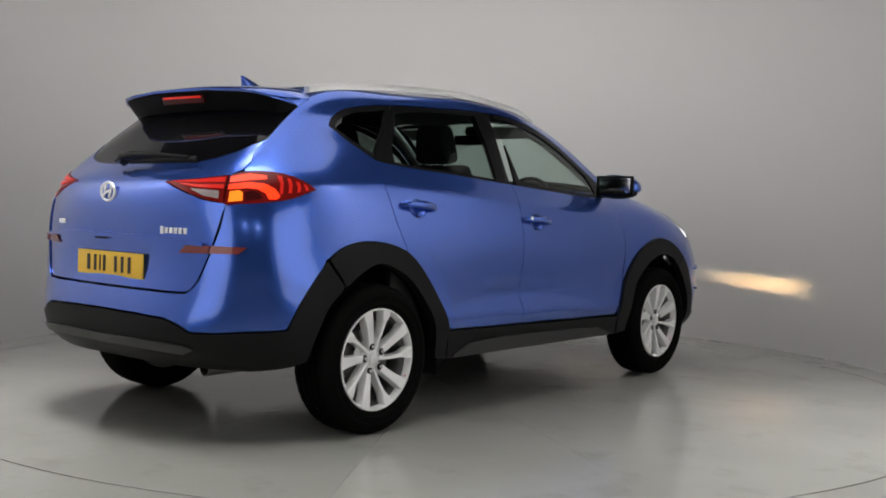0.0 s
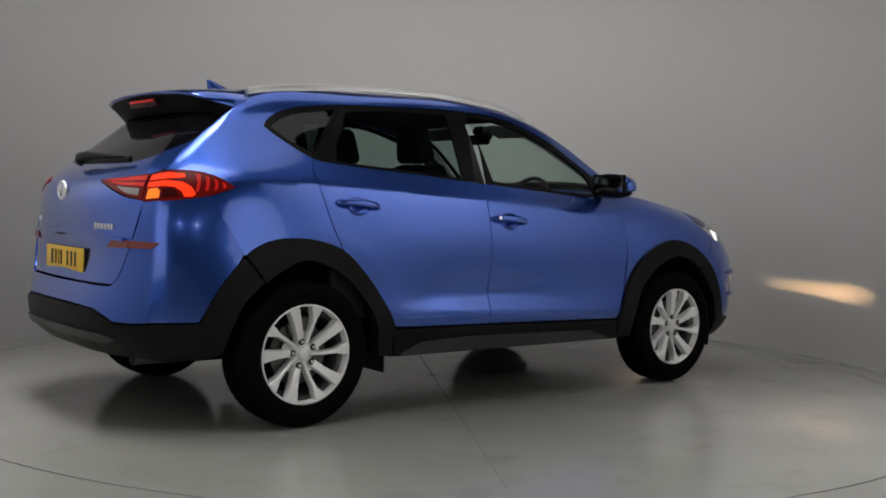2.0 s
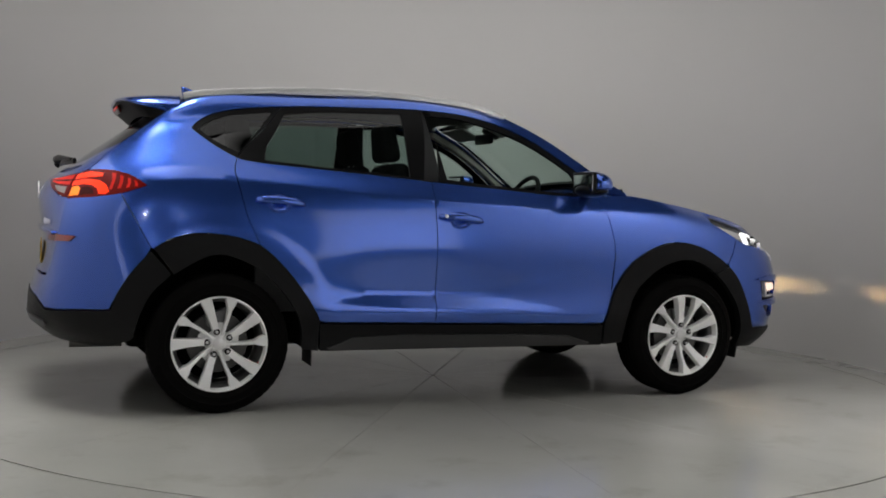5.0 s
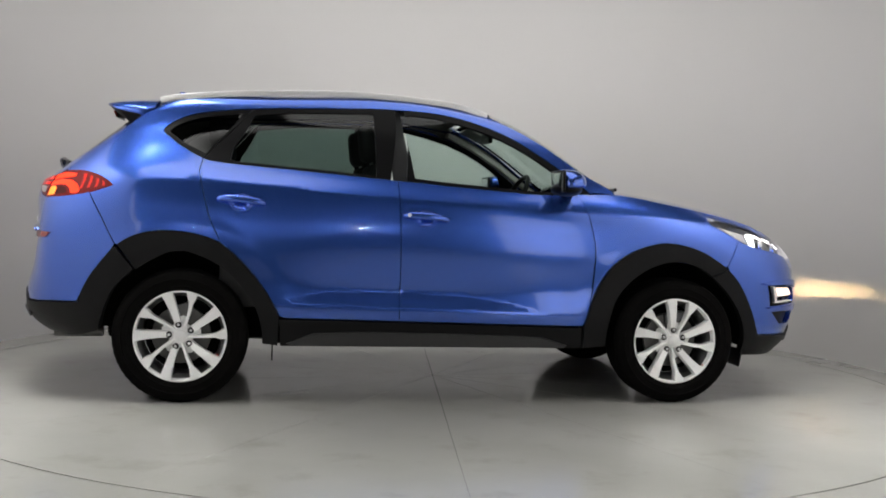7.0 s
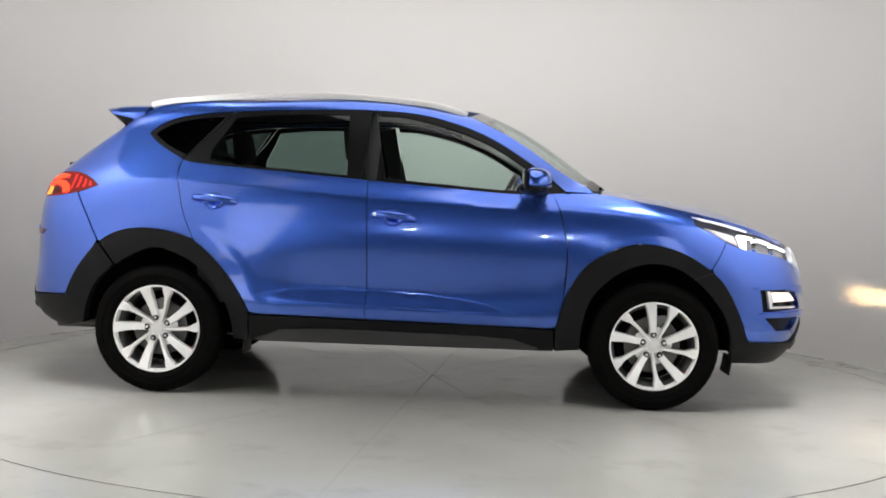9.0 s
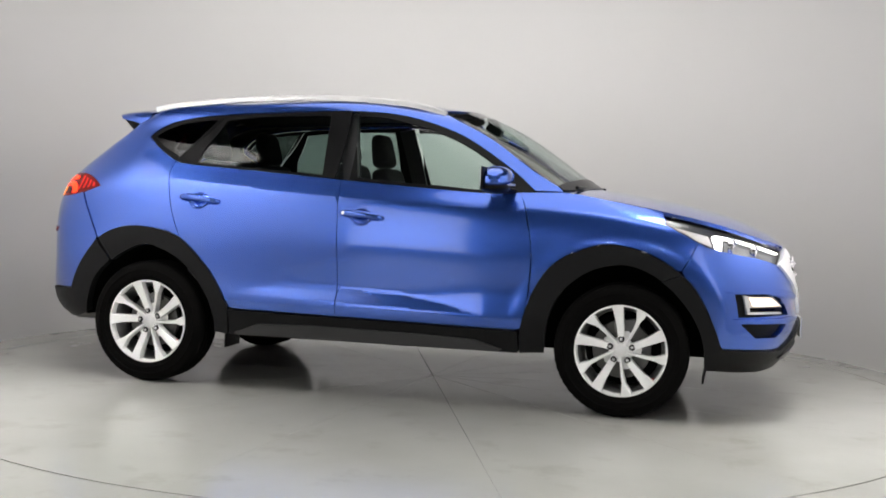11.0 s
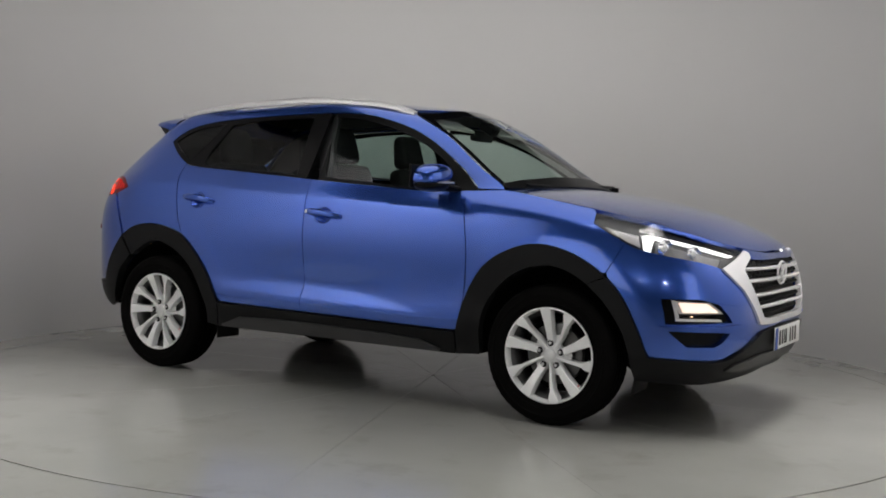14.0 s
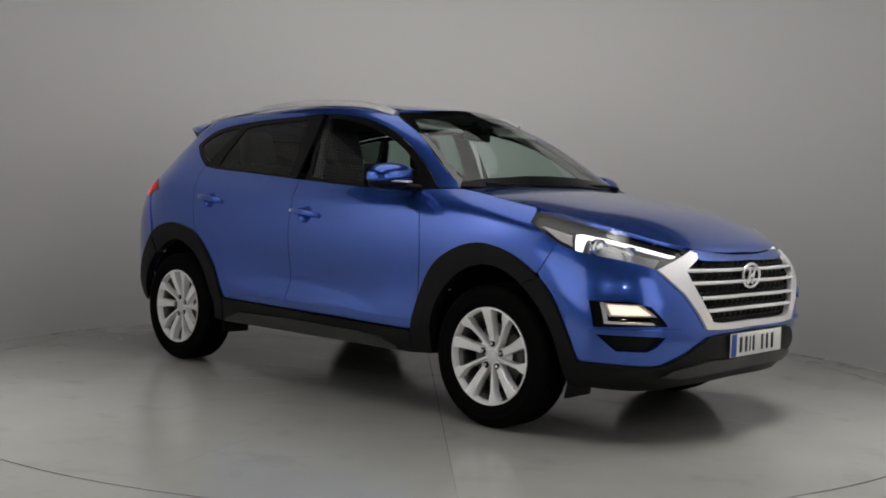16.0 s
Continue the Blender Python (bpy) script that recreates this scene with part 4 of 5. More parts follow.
OUT_LOW = [Vector(q) for q in ((-2.054, .668, 1.040), (-1.97, .745, 1.042), (-1.88, .80, 1.056), (-1.80, .828, 1.074), (-1.70, .829, 1.104))]
OUT_TOP = [Vector(q) for q in ((-2.006, .64, 1.181), (-1.92, .705, 1.192), (-1.82, .775, 1.188), (-1.745, .815, 1.155), (-1.69, .829, 1.112))]
IN_TOP = [Vector(q) for q in ((-2.010, .636, 1.178), (-2.09, .50, 1.170), (-2.135, .348, 1.147))]
IN_LOW = [Vector(q) for q in ((-2.052, .66, 1.044), (-2.085, .555, 1.060), (-2.13, .36, 1.138))]


def mid_of(line, a):
    """The point at a share of a line's pieces."""
    f = a * (len(line) - 1)
    k = min(int(f), len(line) - 2)
    return line[k] + (line[k + 1] - line[k]) * (f - k)


def tail_lamps():
    for s in (1, -1):
        lamp = part("tail_lamp", skin(SIDE, LAMP_LOW + LAMP_TOP[1:-1] + [(-2.006, .645, 1.181)], side=s, lift=.004, gap=.001), REDLENS, car, "wrap-round red tail lamp, lit", recalc=False)
        def on(pts, low=OUT_LOW, top=OUT_TOP):
            """Points given along the lamp and up it, carried onto its face."""
            return [tuple(mid_of(low, a) + (mid_of(top, a) - mid_of(low, a)) * h) for a, h in pts]

        def strip(name, pts, mat, parent, label, **k):
            return part(name, skin(SIDE, pts, side=s, lift=.0065, gap=0, thick=.002), mat, parent, label, recalc=False)

        strip("light_guide", on([(.02, .68), (.02, .88), (.20, .90), (.36, .84), (.37, .72), (.20, .68)]), REDGLOW, lamp, "glowing red light guide")
        strip("light_guide", on([(.02, .44), (.02, .60), (.20, .62), (.36, .56), (.46, .40), (.54, .14), (.50, .06), (.42, .08), (.38, .26), (.30, .40), (.20, .44)]), REDGLOW, lamp, "glowing red light guide")
        for k in range(4):
            a = .45 + .115 * k
            up = .88 - .03 * k
            strip("light_stripe", on([(a, up), (a + .05, up - .01), (a + .09, .60), (a + .115, .22 + .03 * k), (a + .075, .22 + .03 * k), (a + .05, .58)]), REDLIT, lamp, "red diagonal light stripe")
        strip("indicator", on([(.04, .06), (.04, .37), (.13, .38), (.165, .30), (.17, .08)]), AMBERGLOW, lamp, "glowing amber indicator")
        strip("indicator_lens", on([(.19, .08), (.185, .32), (.25, .36), (.32, .28), (.36, .10)]), DARKRED, lamp, "dark amber lens")
        inner = part("tailgate_lamp", skin(SIDE, [(-2.010, .636, 1.178), (-2.09, .50, 1.170), (-2.135, .348, 1.147), (-2.105, .46, 1.088), (-2.08, .57, 1.056), (-2.052, .660, 1.044)], side=s, lift=.004, gap=.002), REDLENS, tailgate, "smoked red inner tail lamp", recalc=False)
        strip("light_guide", on([(.03, .70), (.03, .90), (.5, .88), (.88, .80), (.86, .64), (.5, .70)], IN_LOW, IN_TOP), REDLIT, inner, "glowing red light guide")
        strip("light_guide", on([(.03, .46), (.03, .60), (.5, .58), (.78, .50), (.74, .36), (.5, .44)], IN_LOW, IN_TOP), REDLIT, inner, "glowing red light guide")
        strip("reversing_lamp", on([(.10, .10), (.10, .36), (.40, .34), (.62, .24), (.42, .10)], IN_LOW, IN_TOP), REVLENS, inner, "clear reversing lamp lens")
        part("reflector", skin(SIDE, [(-2.14, .475, .826), (-2.13, .51, .86), (-2.08, .625, .862), (-2.07, .615, .828)], side=s, lift=.008, gap=0, thick=.006), REFLECTOR, tailgate, "red reflector strip", recalc=False)
        part("reflector", skin(SIDE, [(-2.075, .636, .862), (-2.01, .775, .860), (-2.03, .745, .832), (-2.08, .63, .829)], side=s, lift=.015, gap=0, thick=.006), REFLECTOR, rear_bumper, "red reflector strip", recalc=False)


tail_lamps()

# ------------------------------------------------------------------ the car: front
HL_LOW = smooth_line([(1.537, .869, 1.005), (1.62, .872, .955), (1.72, .872, .900), (1.80, .85, .868), (1.97, .76, .836), (2.10, .68, .818)])
FOG = [(1.888, .877, .66), (2.019, .771, .659), (2.096, .708, .638), (2.155, .651, .556), (1.907, .862, .546)]
VENT = [(1.919, .852, .511), (2.150, .657, .503), (2.12, .68, .464), (2.08, .703, .445), (1.987, .797, .444)]
LOW_F = [(1.835, .865, .385), (1.90, .85, .380), (2.0, .79, .375), (2.08, .70, .370), (2.12, .64, .375), (2.18, .53, .43), (2.22, .45, .478), (2.235, .40, .500), (2.245, .3, .508), (2.245, 0, .51)]
out = [(1.622, .90, .765), (1.66, .893, .83), (1.70, .873, .912), (1.74, .868, .892)] + HL_LOW[9:] + [(2.115, .66, .805), (2.18, .565, .70), (2.225, .46, .575), (2.238, .425, .535), (2.247, .3, .528), (2.248, 0, .525)]
out += LOW_F[::-1] + on_side(FRONT, [q for q in ARCH_F if q[0] > 1.63][::-1])
front_bumper = part("front_bumper", skin_both(FRONT, out, holes=[FOG, VENT], thick=.03), PAINT, car, recalc=False)
low = LOW_F + [(2.2, 0, .34), (2.13, 0, .275), (2.12, .42, .27), (2.0, .63, .265), (1.82, .79, .27), (1.752, .81, .27)] + on_side(FRONT, [q for q in ARCH_F_IN[::-1] if q[0] > 1.535] + [JOINT_F[1], JOINT_F[0]] + [q for q in ARCH_F if q[0] > 1.635][:-1])
part("bumper_lower", skin_both(FRONT, low, lift=.014, thick=.05), BLACK, front_bumper, "black lower bumper", recalc=False)
part("skid_strip", skin_both(FRONT, [(2.23, 0, .385), (2.22, .38, .385), (2.14, .58, .362), (2.10, .62, .335), (2.14, .5, .315), (2.18, .35, .318), (2.19, 0, .318)], lift=.024, thick=.02), GREY, front_bumper, "dark grey skid strip", recalc=False)


def fog_lamps():
    for s in (1, -1):
        brow = [(1.84, .89, .672), (1.95, .83, .690), (2.06, .745, .690), (2.15, .64, .672), (2.19, .565, .648), (2.18, .60, .632), (2.12, .69, .640), (2.03, .765, .662), (1.90, .868, .664)]
        part("bumper_brow", skin(FRONT, brow, side=s, lift=.014, gap=0, thick=.03, grid=.02), PAINT, front_bumper, recalc=False)
        lip = [(1.88, .872, .535), (1.95, .83, .540), (2.10, .70, .540), (2.18, .60, .545), (2.21, .54, .53), (2.17, .64, .515), (2.08, .72, .516), (1.95, .83, .520)]
        part("bumper_lip", skin(FRONT, lip, side=s, lift=.014, gap=0, thick=.03, grid=.02), PAINT, front_bumper, recalc=False)
        # Opening in the recess that lets the added beam out.
        slot = [(2.10, .70, .590), (1.96, .815, .590), (1.96, .815, .570), (2.10, .70, .570)]
        back = part("fog_housing", skin(FRONT, FOG, side=s, holes=[slot], lift=-.028, gap=-.004, thick=0), TRIM, front_bumper, "black fog-lamp recess", recalc=False)
        part("vent_back", skin(FRONT, VENT, side=s, lift=-.03, gap=-.004, thick=0), TRIM, front_bumper, "black side vent", recalc=False)
        lamp = part("fog_lamp", skin(FRONT, [(1.935, .835, .652), (2.065, .735, .648), (2.12, .685, .596), (1.955, .82, .594)], side=s, lift=-.012, gap=0, thick=.012), WHITELENS, front_bumper, "rectangular fog lamp, glowing warm", recalc=False)
        part("lit_bulb", skin(FRONT, [(1.950, .822, .645), (2.055, .742, .641), (2.098, .704, .603), (1.968, .81, .602)], side=s, lift=-.009, gap=0, thick=.002), FOGGLOW, lamp, "warm glowing bulb area", recalc=False)
        # Helper below the lamp: a slotted box round an emitter shapes the beam.
        m = pose(1.995, s * .765, .580, 0, 4, 0)
        bm = rbox(.075, .085, .003, m @ pose(-.035, 0, .0045), 0)
        rbox(.075, .085, .003, m @ pose(-.035, 0, -.0045), 0, bm=bm)
        rbox(.004, .085, .018, m @ pose(-.074, 0, 0), 0, bm=bm)
        for e in (-1, 1):
            rbox(.075, .003, .015, m @ pose(-.035, e * .024, 0), 0, bm=bm)
        beam = part("beam_mask", bm, TRIM, front_bumper, "added black slotted box that shapes the fog beam", smooth=False)
        part("fog_beam_emitter", rbox(.003, .024, .006, m @ pose(-.068, 0, 0), 0), BEAM, beam, "added warm emitter that throws the fog beam", smooth=False)
        for pts in ([(1.925, .845, .655), (1.938, .835, .655), (1.955, .82, .578), (1.942, .83, .568)], [(1.942, .83, .573), (2.105, .70, .571), (2.11, .69, .561), (1.942, .83, .561)]):
            part("lamp_surround", skin(FRONT, pts, side=s, lift=-.004, gap=0, thick=.02), CHROME, front_bumper, "thin chrome lamp surround", recalc=False)


fog_lamps()

# headlights
HL_TOP = smooth_line([(1.537, .869, 1.005), (1.525, .80, 1.043), (1.62, .766, 1.040), (1.82, .717, .993), (2.0, .59, .936), (2.11, .44, .898)])


def headlights():
    for s in (1, -1):
        out = HL_LOW + [(2.125, .60, .835), (2.14, .52, .865), (2.135, .455, .885)] + HL_TOP[::-1][1:-1]
        lamp = part("headlight", skin(FRONT, out, side=s, lift=-.035, gap=-.002, thick=0), BEZEL, car, "swept-back headlight with lit white running light", recalc=False)
        lens = part("lens", skin(FRONT, out, side=s, lift=.001, gap=.002, thick=0), LENS, lamp, "clear lens", recalc=False)
        lens.visible_shadow = False
        drl = [(1.775, .84, .968), (1.80, .825, .978), (1.90, .765, .955), (2.02, .65, .910), (2.115, .53, .868), (2.10, .56, .862), (2.00, .67, .895), (1.88, .775, .938), (1.825, .815, .950), (1.812, .835, .872), (1.785, .848, .868)]
        part("running_light", skin(FRONT, drl, side=s, lift=-.008, gap=0, thick=.01), DRL, lamp, "white light strip, lit", recalc=False)
        part("side_reflector", skin(FRONT, [(1.59, .862, .998), (1.755, .845, .962), (1.77, .855, .895), (1.70, .87, .925)], side=s, lift=-.012, gap=0, thick=.006), WHITELENS, lamp, "pale side lens", recalc=False)
        for (x, w, z, r) in ((1.885, .80, .905, .044), (1.995, .71, .878, .038)):
            p, n = FRONT.spot((x, w, z), "side", -.022)
            m = look((p[0], s * p[1], p[2]), (p[0] - 1, s * p[1] - s * .25, p[2]))
            part("projector", lathe([(r, -.02), (r, .004), (r * .9, .006), (r * .82, 0), (r * .6, -.004), (r * .3, .004), (0, .007)], 24, m), REFLECTORBOWL, lamp, "round projector lens")
        part("lamp_bezel", skin(FRONT, [(1.84, .815, .945), (2.08, .60, .855), (2.10, .66, .830), (1.97, .755, .848), (1.835, .835, .873)], side=s, lift=-.026, gap=0, thick=0), LAMPSILVER, lamp, recalc=False)


headlights()

# grille
grille = part("grille", skin_both(FRONT, [(2.19, 0, .852), (2.16, .40, .862), (2.16, .50, .80), (2.20, .47, .72), (2.225, .42, .60), (2.24, .38, .555), (2.247, 0, .548)], lift=-.03, gap=-.01, thick=0), MATTBLACK, car, "black mesh grille with chrome slats and frame", recalc=False)
frame_out = [(2.248, 0, .527), (2.247, .3, .529), (2.238, .432, .536), (2.225, .462, .575), (2.18, .568, .70), (2.115, .675, .812), (2.128, .60, .837), (2.142, .52, .867), (2.138, .45, .888), (2.15, .42, .872)]
frame_in = [(2.165, .43, .852), (2.16, .525, .80), (2.19, .505, .74), (2.215, .44, .64), (2.236, .385, .567), (2.245, .3, .559), (2.246, 0, .557)]
part("grille_frame", skin_both(FRONT, frame_out + frame_in, lift=.012, gap=0, thick=.03), CHROME, grille, "broad satin chrome frame", recalc=False)
for z, w in ((.800, .53), (.744, .515), (.676, .455), (.618, .415)):
    path = []
    for k in range(-12, 13):
        y = w * k / 12
        p, n = FRONT.spot((abs(y), z), "front", .002)
        path.append((p[0], y, p[2]))
    part("slat", sweep(path, [(-.012, -.008), (.006, -.008), (.010, 0), (.006, .008), (-.012, .008)]), CHROME, grille, "horizontal chrome slat")
bm = bmesh.new()
for row, z in enumerate((.83, .772, .71, .648, .588)):
    wmax = np.interp(z, [.55, .6, .7, .8, .86], [.36, .40, .46, .51, .40])
    for k in range(-9, 10):
        y = .054 * k + (.027 if row % 2 else 0)
        if abs(y) > wmax - .02:
            continue
        p, n = FRONT.spot((abs(y), z), "front", -.018)
        c = [Vector((p[0], y, p[2])) + Vector(d) for d in ((0, -.025, -.012), (0, .025, -.012), (0, 0, .02), (.018, 0, -.002))]
        v = [bm.verts.new(q) for q in c]
        for f in ((0, 1, 3), (1, 2, 3), (2, 0, 3)):
            bm.faces.new([v[i] for i in f])
tagged(part("grille_mesh", bm, MATTBLACK, grille, "black faceted mesh", smooth=False), kind="stuff")
emblem("front_emblem", 2.214, .768, 1, car, .086, .058)
number_plate("front_number_plate", 2.258, 0, .450, 1, PLATEWHITE, True)

# door mirrors
for s in (-1, 1):
    own = bmesh.new()
    bmesh.ops.create_uvsphere(own, u_segments=28, v_segments=18, radius=1)
    for v in own.verts:
        x, y, z = v.co
        sq = lambda a: math.copysign(abs(a) ** .8, a)
        v.co = Vector((max(.625, .665 + .085 * sq(x) * (1.15 if x > 0 else .62)), s * (.955 + .138 * sq(y)), 1.195 + .075 * sq(z) * (1 if z > 0 else .35) - .012 * y))
    mirror = part("door_mirror", own, PAINT, car, "body-coloured door mirror with black base")
    own = bmesh.new()
    bmesh.ops.create_uvsphere(own, u_segments=28, v_segments=14, radius=1)
    for v in own.verts:
        x, y, z = v.co
        v.co = Vector((.667 + .080 * x, s * (.948 + .128 * y), 1.163 + .038 * z))
    part("mirror_base", own, TRIM, mirror)
    part("mirror_arm", sweep([(.72, s * .78, 1.145), (.71, s * .83, 1.148), (.69, s * .90, 1.155)], oval(.035, .018, 12)), TRIM, mirror)
    part("mirror_indicator", sweep([(.715, s * 1.035, 1.178), (.745, s * .98, 1.176), (.757, s * .92, 1.175), (.755, s * .87, 1.175)], oval(.006, .006, 8)), CHROME, mirror, "thin bright indicator strip")
    part("mirror_surround", rbox(.012, .252, .118, pose(.620, s * .955, 1.204), .0055, 3), TRIM, mirror, "black mirror surround")
    own = rbox(.006, .212, .088, pose(.612, s * .957, 1.206), .002)
    part("mirror_glass", own, REFLECTORBOWL, mirror, "mirror glass")

# roof rails, aerial, wipers
for s in (-1, 1):
    path = smooth_line([(.30, s * .55, 1.567), (.20, s * .555, 1.602), (0, s * .56, 1.634), (-.45, s * .562, 1.658), (-.95, s * .558, 1.642), (-1.30, s * .552, 1.612), (-1.43, s * .547, 1.594), (-1.49, s * .545, 1.580)], .06)
    part("roof_rail", sweep(path, [(-.016, -.02), (.016, -.02), (.018, .0), (.010, .012), (-.010, .012), (-.018, 0)]), RAILSILVER, car, "silver roof rail")
own = bmesh.new()
rows = []
for t in range(9):
    k = t / 8
    zc = 1.60 + .075 * k
    x0, x1 = -1.425 - .012 * k, -1.19 - .222 * k ** .85
    rows.append([own.verts.new((x0 + (x1 - x0) * a, b * .022 * (1 - k * .7), zc)) for a, b in ((0, 0), (.2, 1), (.6, .8), (1, 0), (.6, -.8), (.2, -1))])
for a, b in zip(rows, rows[1:]):
    for i in range(6):
        own.faces.new((a[i], a[(i + 1) % 6], b[(i + 1) % 6], b[i]))
own.faces.new(rows[-1])
part("aerial", own, PAINT, car, "shark-fin aerial")
for y0, y1 in ((-.62, -.02), (.03, .52)):
    path = [(1.09 - .10 * abs(y) ** 2, y, 1.185 + .01 * math.sin(3 * y)) for y in np.linspace(y0, y1, 7)]
    part("windscreen_wiper", sweep(path, oval(.010, .010, 8)), TRIM, car, "black wiper arm")
part("wiper_pivot", rbox(.06, .05, .03, pose(1.075, .50, 1.180, 0, 0, 20), .008), TRIM, car)
part("scuttle", skin_both(SCREEN, [(.99, .755, 1.150), (.965, .72, 1.18), (.985, .55, 1.20), (1.02, .28, 1.208), (1.03, 0, 1.21), (1.11, 0, 1.162), (1.10, .28, 1.16), (1.065, .55, 1.155)], lift=.006, thick=.02, gap=0), TRIM, car, "black scuttle panel", recalc=False)

# ------------------------------------------------------------------ wheels


def tyre_profile():
    half = [(.236, .095), (.248, .106), (.259, .109), (.261, .1125), (.264, .1125), (.266, .1105), (.292, .1115), (.294, .1145), (.297, .1145), (.299, .1115), (.325, .104), (.338, .092), (.344, .078)]
    tread = []
    for c in (.055, .019):
        tread += [(.345, c + .008), (.337, c + .006), (.337, c - .006), (.345, c - .008)]
    mid = half + tread
    return mid + [(r, -h) for r, h in mid[::-1]]


def make_wheel():
    w = new("wheel")
    w["label"] = "silver multi-spoke alloy wheel with black tyre"
    own = lathe(tyre_profile(), 192)
    for v in own.verts:
        r, a = math.hypot(v.co.x, v.co.y), math.atan2(v.co.y, v.co.x)
        if r > .33 and abs(v.co.z) > .045 and round(a / (2 * math.pi) * 192) % 4 == 0:
            v.co.x *= (r - .0028) / r
            v.co.y *= (r - .0028) / r
    part("tyre", own, RUBBER, w, "black road tyre with grooved tread")
    rim = part("rim", lathe([(.236, .095), (.236, .102), (.229, .104), (.228, .1005), (.2235, .090), (.221, .066)], 96), ALLOY, w, "silver alloy rim")
    # The barrel's shade is put into its colour with the darker alloy.
    part("barrel", lathe([(.221, .066), (.210, .048), (.203, .030), (.198, -.06), (.215, -.09), (.236, -.095)], 96), ALLOYDARK, rim, "inner barrel, its shade put into a darker alloy colour")
    own = bmesh.new()

    def spoke(a_in, a_out, stations):
        """A bar from hub to rim with a flat face and sloping sides; stations are (radius, half width, face height)."""
        r0, r1 = stations[0][0], stations[-1][0]
        rings = []
        for r, wd, z in stations:
            a = radians(a_in + (a_out - a_in) * ((r - r0) / (r1 - r0)) ** .8)
            c = Vector((r * math.cos(a), r * math.sin(a), 0))
            t = Vector((-math.sin(a), math.cos(a), 0))
            rings.append([own.verts.new(c + t * u + Vector((0, 0, h))) for u, h in (
                (wd, z - .003), (wd - .0025, z), (-wd + .0025, z), (-wd, z - .003), (-wd - .002, z - .045), (wd + .002, z - .045))])
        for a, b in zip(rings, rings[1:]):
            for m in range(6):
                own.faces.new((a[m], a[(m + 1) % 6], b[(m + 1) % 6], b[m]))
        own.faces.new(rings[-1])

    for k in range(5):
        bolt = 72 * k
        spoke(bolt, bolt + 6, [(.040, .012, .071), (.062, .0165, .073), (.10, .0175, .081), (.15, .0200, .091), (.195, .0245, .099), (.230, .0300, .1015)])
        spoke(bolt - 36, bolt - 26, [(.036, .0065, .069), (.07, .0068, .073), (.12, .0078, .083), (.160, .0092, .091), (.176, .0110, .094), (.196, .0195, .098), (.212, .0250, .100), (.230, .0275, .1015)])
        web = [(bolt - 2, .060), (bolt - 2, .100), (bolt - 15, .106), (bolt - 29, .100), (bolt - 34, .060)]
        top = [own.verts.new((r * math.cos(radians(a)), r * math.sin(radians(a)), .040 + .06 * (r - .06))) for a, r in web]
        own.faces.new(top)
    bmesh.ops.recalc_face_normals(own, faces=own.faces)
    sharpen(own, 25)
    lathe([(0, .072), (.036, .072), (.046, .060), (.062, .048), (.066, .03), (.05, .0)], 40, bm=own)
    part("spokes", own, ALLOY, w, "five broad and five narrow silver spokes")
    part("centre_cap", lathe([(.031, .072), (.030, .078), (.026, .081), (0, .082)], 32), RAILSILVER, w, "silver centre cap")
    for k in range(5):
        a = radians(72 * k)
        m = pose(.059 * math.cos(a), .059 * math.sin(a), .0015)
        # No hollow: a black disc gives the shade round the bolt head.
        b = part("bolt", lathe([(.0165, .070), (.0165, .0735), (.0110, .0735), (.0105, .076), (0, .077)], 16, m), TRIM, w, "black disc for the shade in a bolt recess")
        part("bolt_head", lathe([(.0082, .075), (.0078, .083), (.005, .085), (0, .0855)], 12, m), CHROME, b, "domed steel bolt head")
    part("brake_disc", lathe([(.05, .02), (.148, .02), (.150, .014), (.150, -.004), (.148, -.01), (.05, -.01)], 48), STEEL, w, "steel brake disc")
    own = rbox(.06, .12, .05, pose(.125, -.02, .02, 0, 0, 8), .01)
    part("caliper", own, ALLOYDARK, w)
    part("hub_back", lathe([(.0, .01), (.06, .01), (.19, -.03), (.20, -.09), (0, -.09)], 40), DARK, w)
    part("weight_mark", rbox(.007, .007, .004, pose(.212 * math.cos(radians(232)), .212 * math.sin(radians(232)), .1005), .001), REDDOT, w, "small red paint mark")
    return w


wheel = make_wheel()
FACE = {-1: 90, 1: -90}
placed = False
for x, z in ((-1.335, .345), (1.335, .345)):
    for s in (-1, 1):
        m = pose(x, s * .800, z, FACE[s], 0, 0) @ pose(0, 0, 0, 0, 0, 102 if x < 0 else 90)
        if placed:
            ob = copy_thing(wheel, m)
        else:
            ob, placed = wheel, True
            ob.matrix_basis = m
        ob.parent = car

# wheel wells, underbody and mud flaps
for x in (-1.335, 1.335):
    for s in (-1, 1):
        bm = bmesh.new()
        rows = []
        for y in (.83, .60):
            rows.append([bm.verts.new((x + .43 * math.cos(a), s * y, .345 + .435 * math.sin(a))) for a in np.linspace(-.08, math.pi + (-.03 if x < 0 else .1), 24)])
        for k in range(23):
            bm.faces.new((rows[0][k], rows[0][k + 1], rows[1][k + 1], rows[1][k]))
        bm.faces.new(rows[1])
        part("wheel_well", bm, DARK, car, "black wheel-arch liner")
for s in (-1, 1):
    part("mud_flap", rbox(.006, .19, .13, pose(-.868, s * .77, .285), .002), BLACK, car)
    part("mud_flap", rbox(.008, .20, .10, pose(1.755, s * .74, .245, 0, 10, 0), .004), BLACK, car)
part("underbody", rbox(3.6, 1.06, .10, pose(.05, 0, .335), .03), DARK, car, "black underbody")
part("floor_pan", rbox(1.75, 1.60, .06, pose(0, 0, .33), .02), DARK, car)
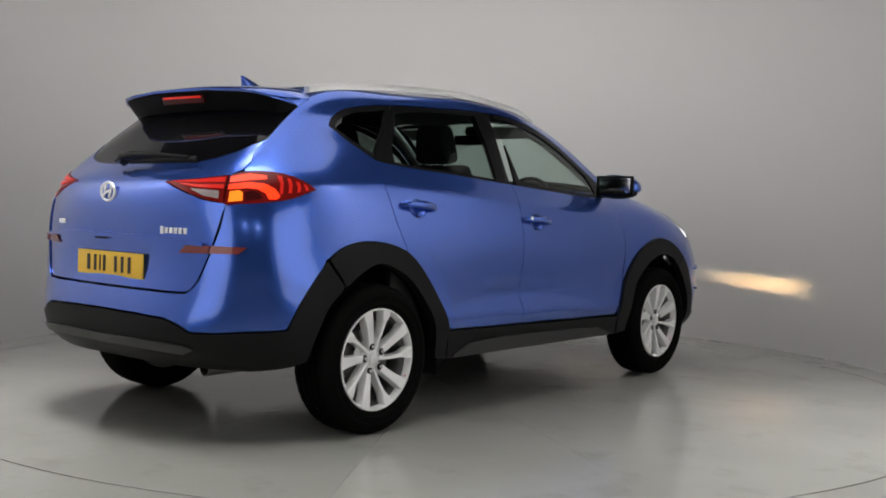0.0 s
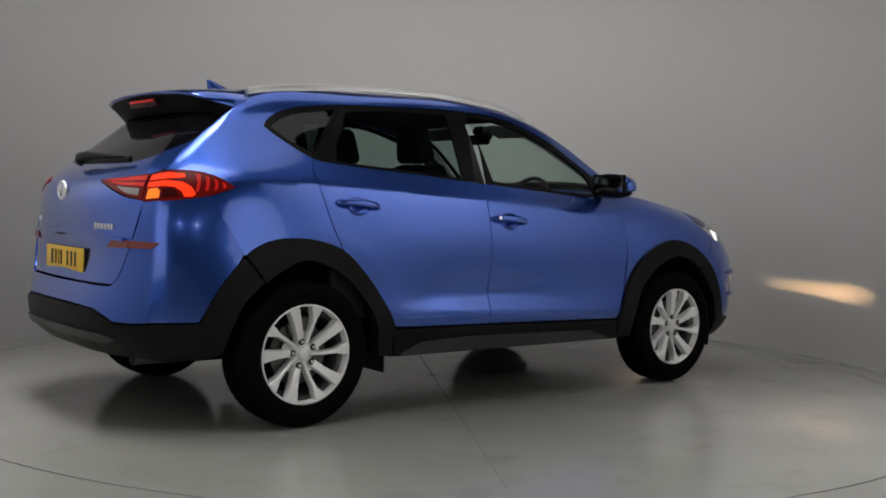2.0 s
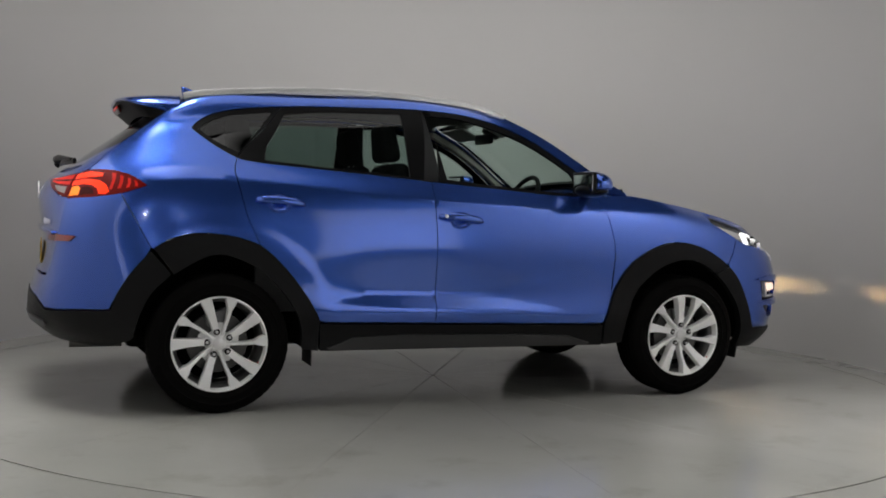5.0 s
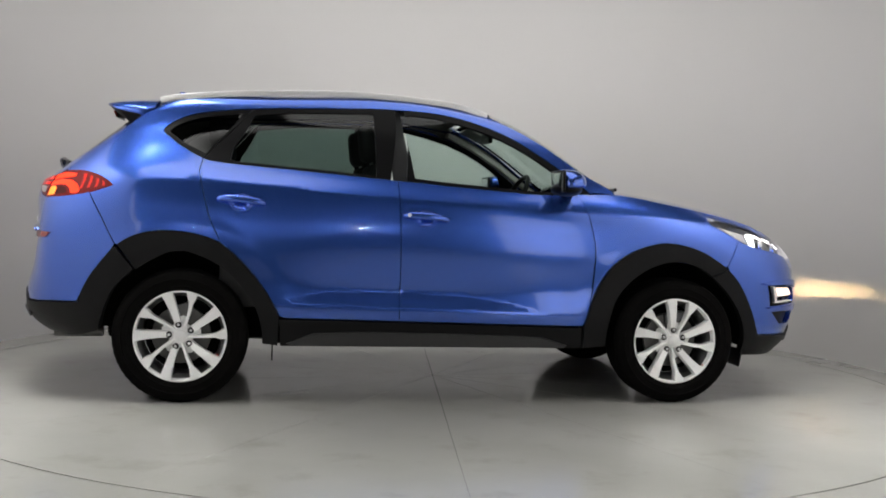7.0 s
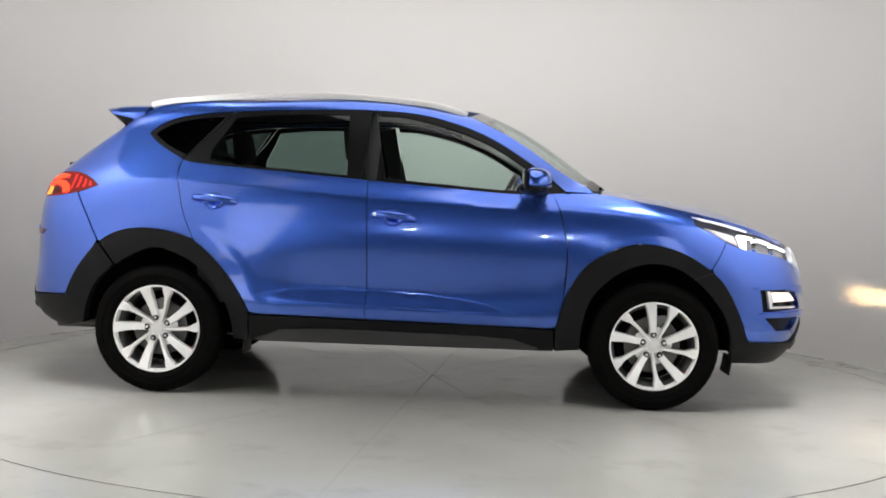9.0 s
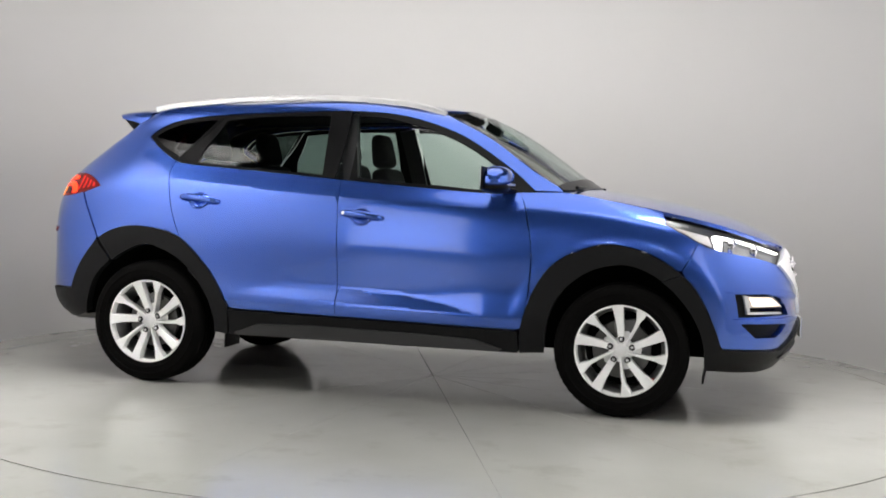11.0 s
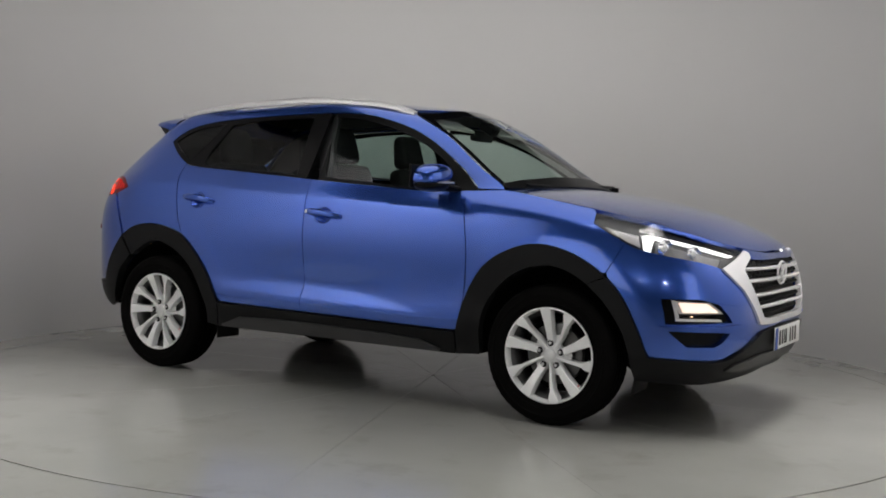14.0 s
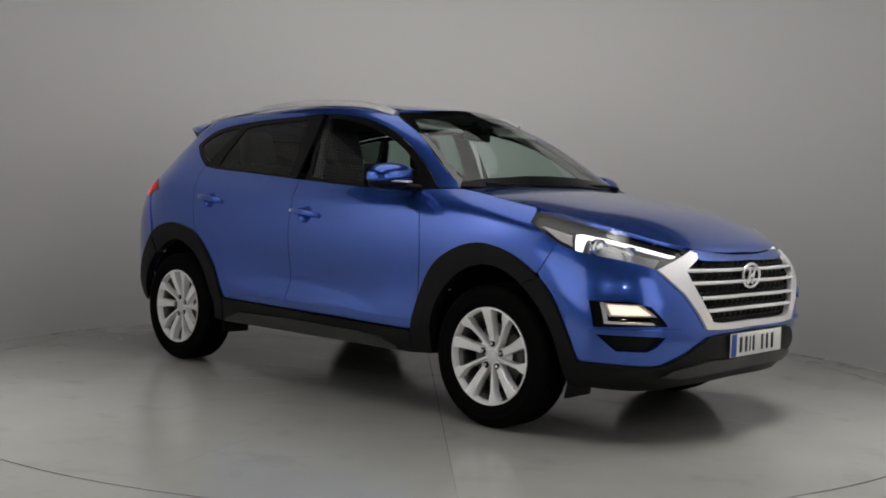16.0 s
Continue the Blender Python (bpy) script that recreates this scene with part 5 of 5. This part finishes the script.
part("exhaust", lathe([(.03, 0), (.033, 0), (.033, .25), (.03, .25)], 20, pose(-2.02, -.52, .325, 0, 90, 0)), STEEL, car)

# ------------------------------------------------------------------ cabin


def seat(x, y, wide, back=1.14, head=True):
    part("seat_cushion", rbox(.50, wide, .16, pose(x, y, .70, 0, -8, 0), .05, 3), CLOTH, car, "dark grey cloth seat")
    part("seat_back", rbox(.13, wide * .96, .62, pose(x - .27, y, .98 + (back - 1.14), 0, -16, 0), .05, 3, taper=.86), CLOTH, car, "dark grey cloth seat back")
    if head:
        hr = part("headrest", rbox(.115, .27, .22, pose(x - .38, y, 1.395, 0, -10, 0), .055, 4, taper=.82), CLOTH, car, "dark headrest")
        for d in (-.05, .05):
            part("headrest_post", lathe([(.006, -.08), (.006, .08)], 8, pose(x - .36, y + d, 1.29, 0, -12, 0)), CHROME, hr)


for y in (-.37, .37):
    seat(.03, y, .50)
for y in (-.40, .40):
    seat(-.80, y, .56)
seat(-.80, 0, .30, 1.10, False)
part("dashboard", rbox(.42, 1.42, .26, pose(.80, 0, 1.0), .07, 3), CABIN, car, "dark dashboard")
part("parcel_shelf", rbox(.55, 1.20, .03, pose(-1.55, 0, 1.14), .01), CABIN, car)
ring = lathe([(.185 + .014 * math.cos(a), .014 * math.sin(a)) for a in np.linspace(0, 2 * math.pi, 13)], 40, pose(.50, -.37, 1.075, 0, -62, 0))
steer = part("steering_wheel", ring, TRIM, car, "black steering wheel")
part("wheel_boss", rbox(.14, .34, .05, pose(.51, -.37, 1.07, 0, -62, 0), .02), TRIM, steer)
part("rear_view_mirror", rbox(.03, .24, .065, pose(.42, 0, 1.475), .015), TRIM, car)
part("screen_sensor", rbox(.10, .10, .05, pose(.47, 0, 1.52, 0, 30, 0), .015), TRIM, car)
for s in (-1, 1):
    part("sun_visor", rbox(.14, .36, .015, pose(.40, s * .34, 1.515, 0, 25, 0), .006), LINER, car)
    part("door_card", rbox(1.9, .04, .62, pose(-.2, s * .775, .80), .015), CABIN, car)
    path = [(.94, s * .715, 1.13), (.81, s * .67, 1.215), (.64, s * .62, 1.33), (.44, s * .57, 1.445), (.26, s * .52, 1.525)]
    part("pillar_trim", sweep(path, [(-.02, -.02), (.02, -.02), (.02, .010), (-.02, .010)]), LINER, car, "pale pillar trim")
    part("pillar_trim", sweep([(-.17, s * .745, 1.10), (-.22, s * .665, 1.37), (-.25, s * .58, 1.55)], [(-.05, -.012), (.05, -.012), (.05, .012), (-.05, .012)], up=(0, s, 0)), CABIN, car, "dark pillar trim")
part("headlining", skin_both(SIDE, [(.28, .545, 1.56), (.34, .3, 1.597), (.37, 0, 1.607), (0, 0, 1.658), (-.5, 0, 1.668), (-1.0, 0, 1.65), (-1.38, 0, 1.63), (-1.42, .55, 1.575), (-1.0, .578, 1.602), (-.45, .58, 1.625), (.01, .576, 1.608)], lift=-.03, thick=0), HEADLINER, car, "grey headlining", recalc=False)

# ------------------------------------------------------------------ motion
RATE, START = -5.8235, 49.88


def motions():
    rows_car, rows_table = [], []
    for k in range(17):
        turn = pose(0, 0, 0, 0, 0, START + RATE * k)
        rows_car.append((k, turn @ pose(-0.125, 0, 0)))
        rows_table.append((k, turn))
    walk(car, rows_car)
    walk(turntable, rows_table)


motions()
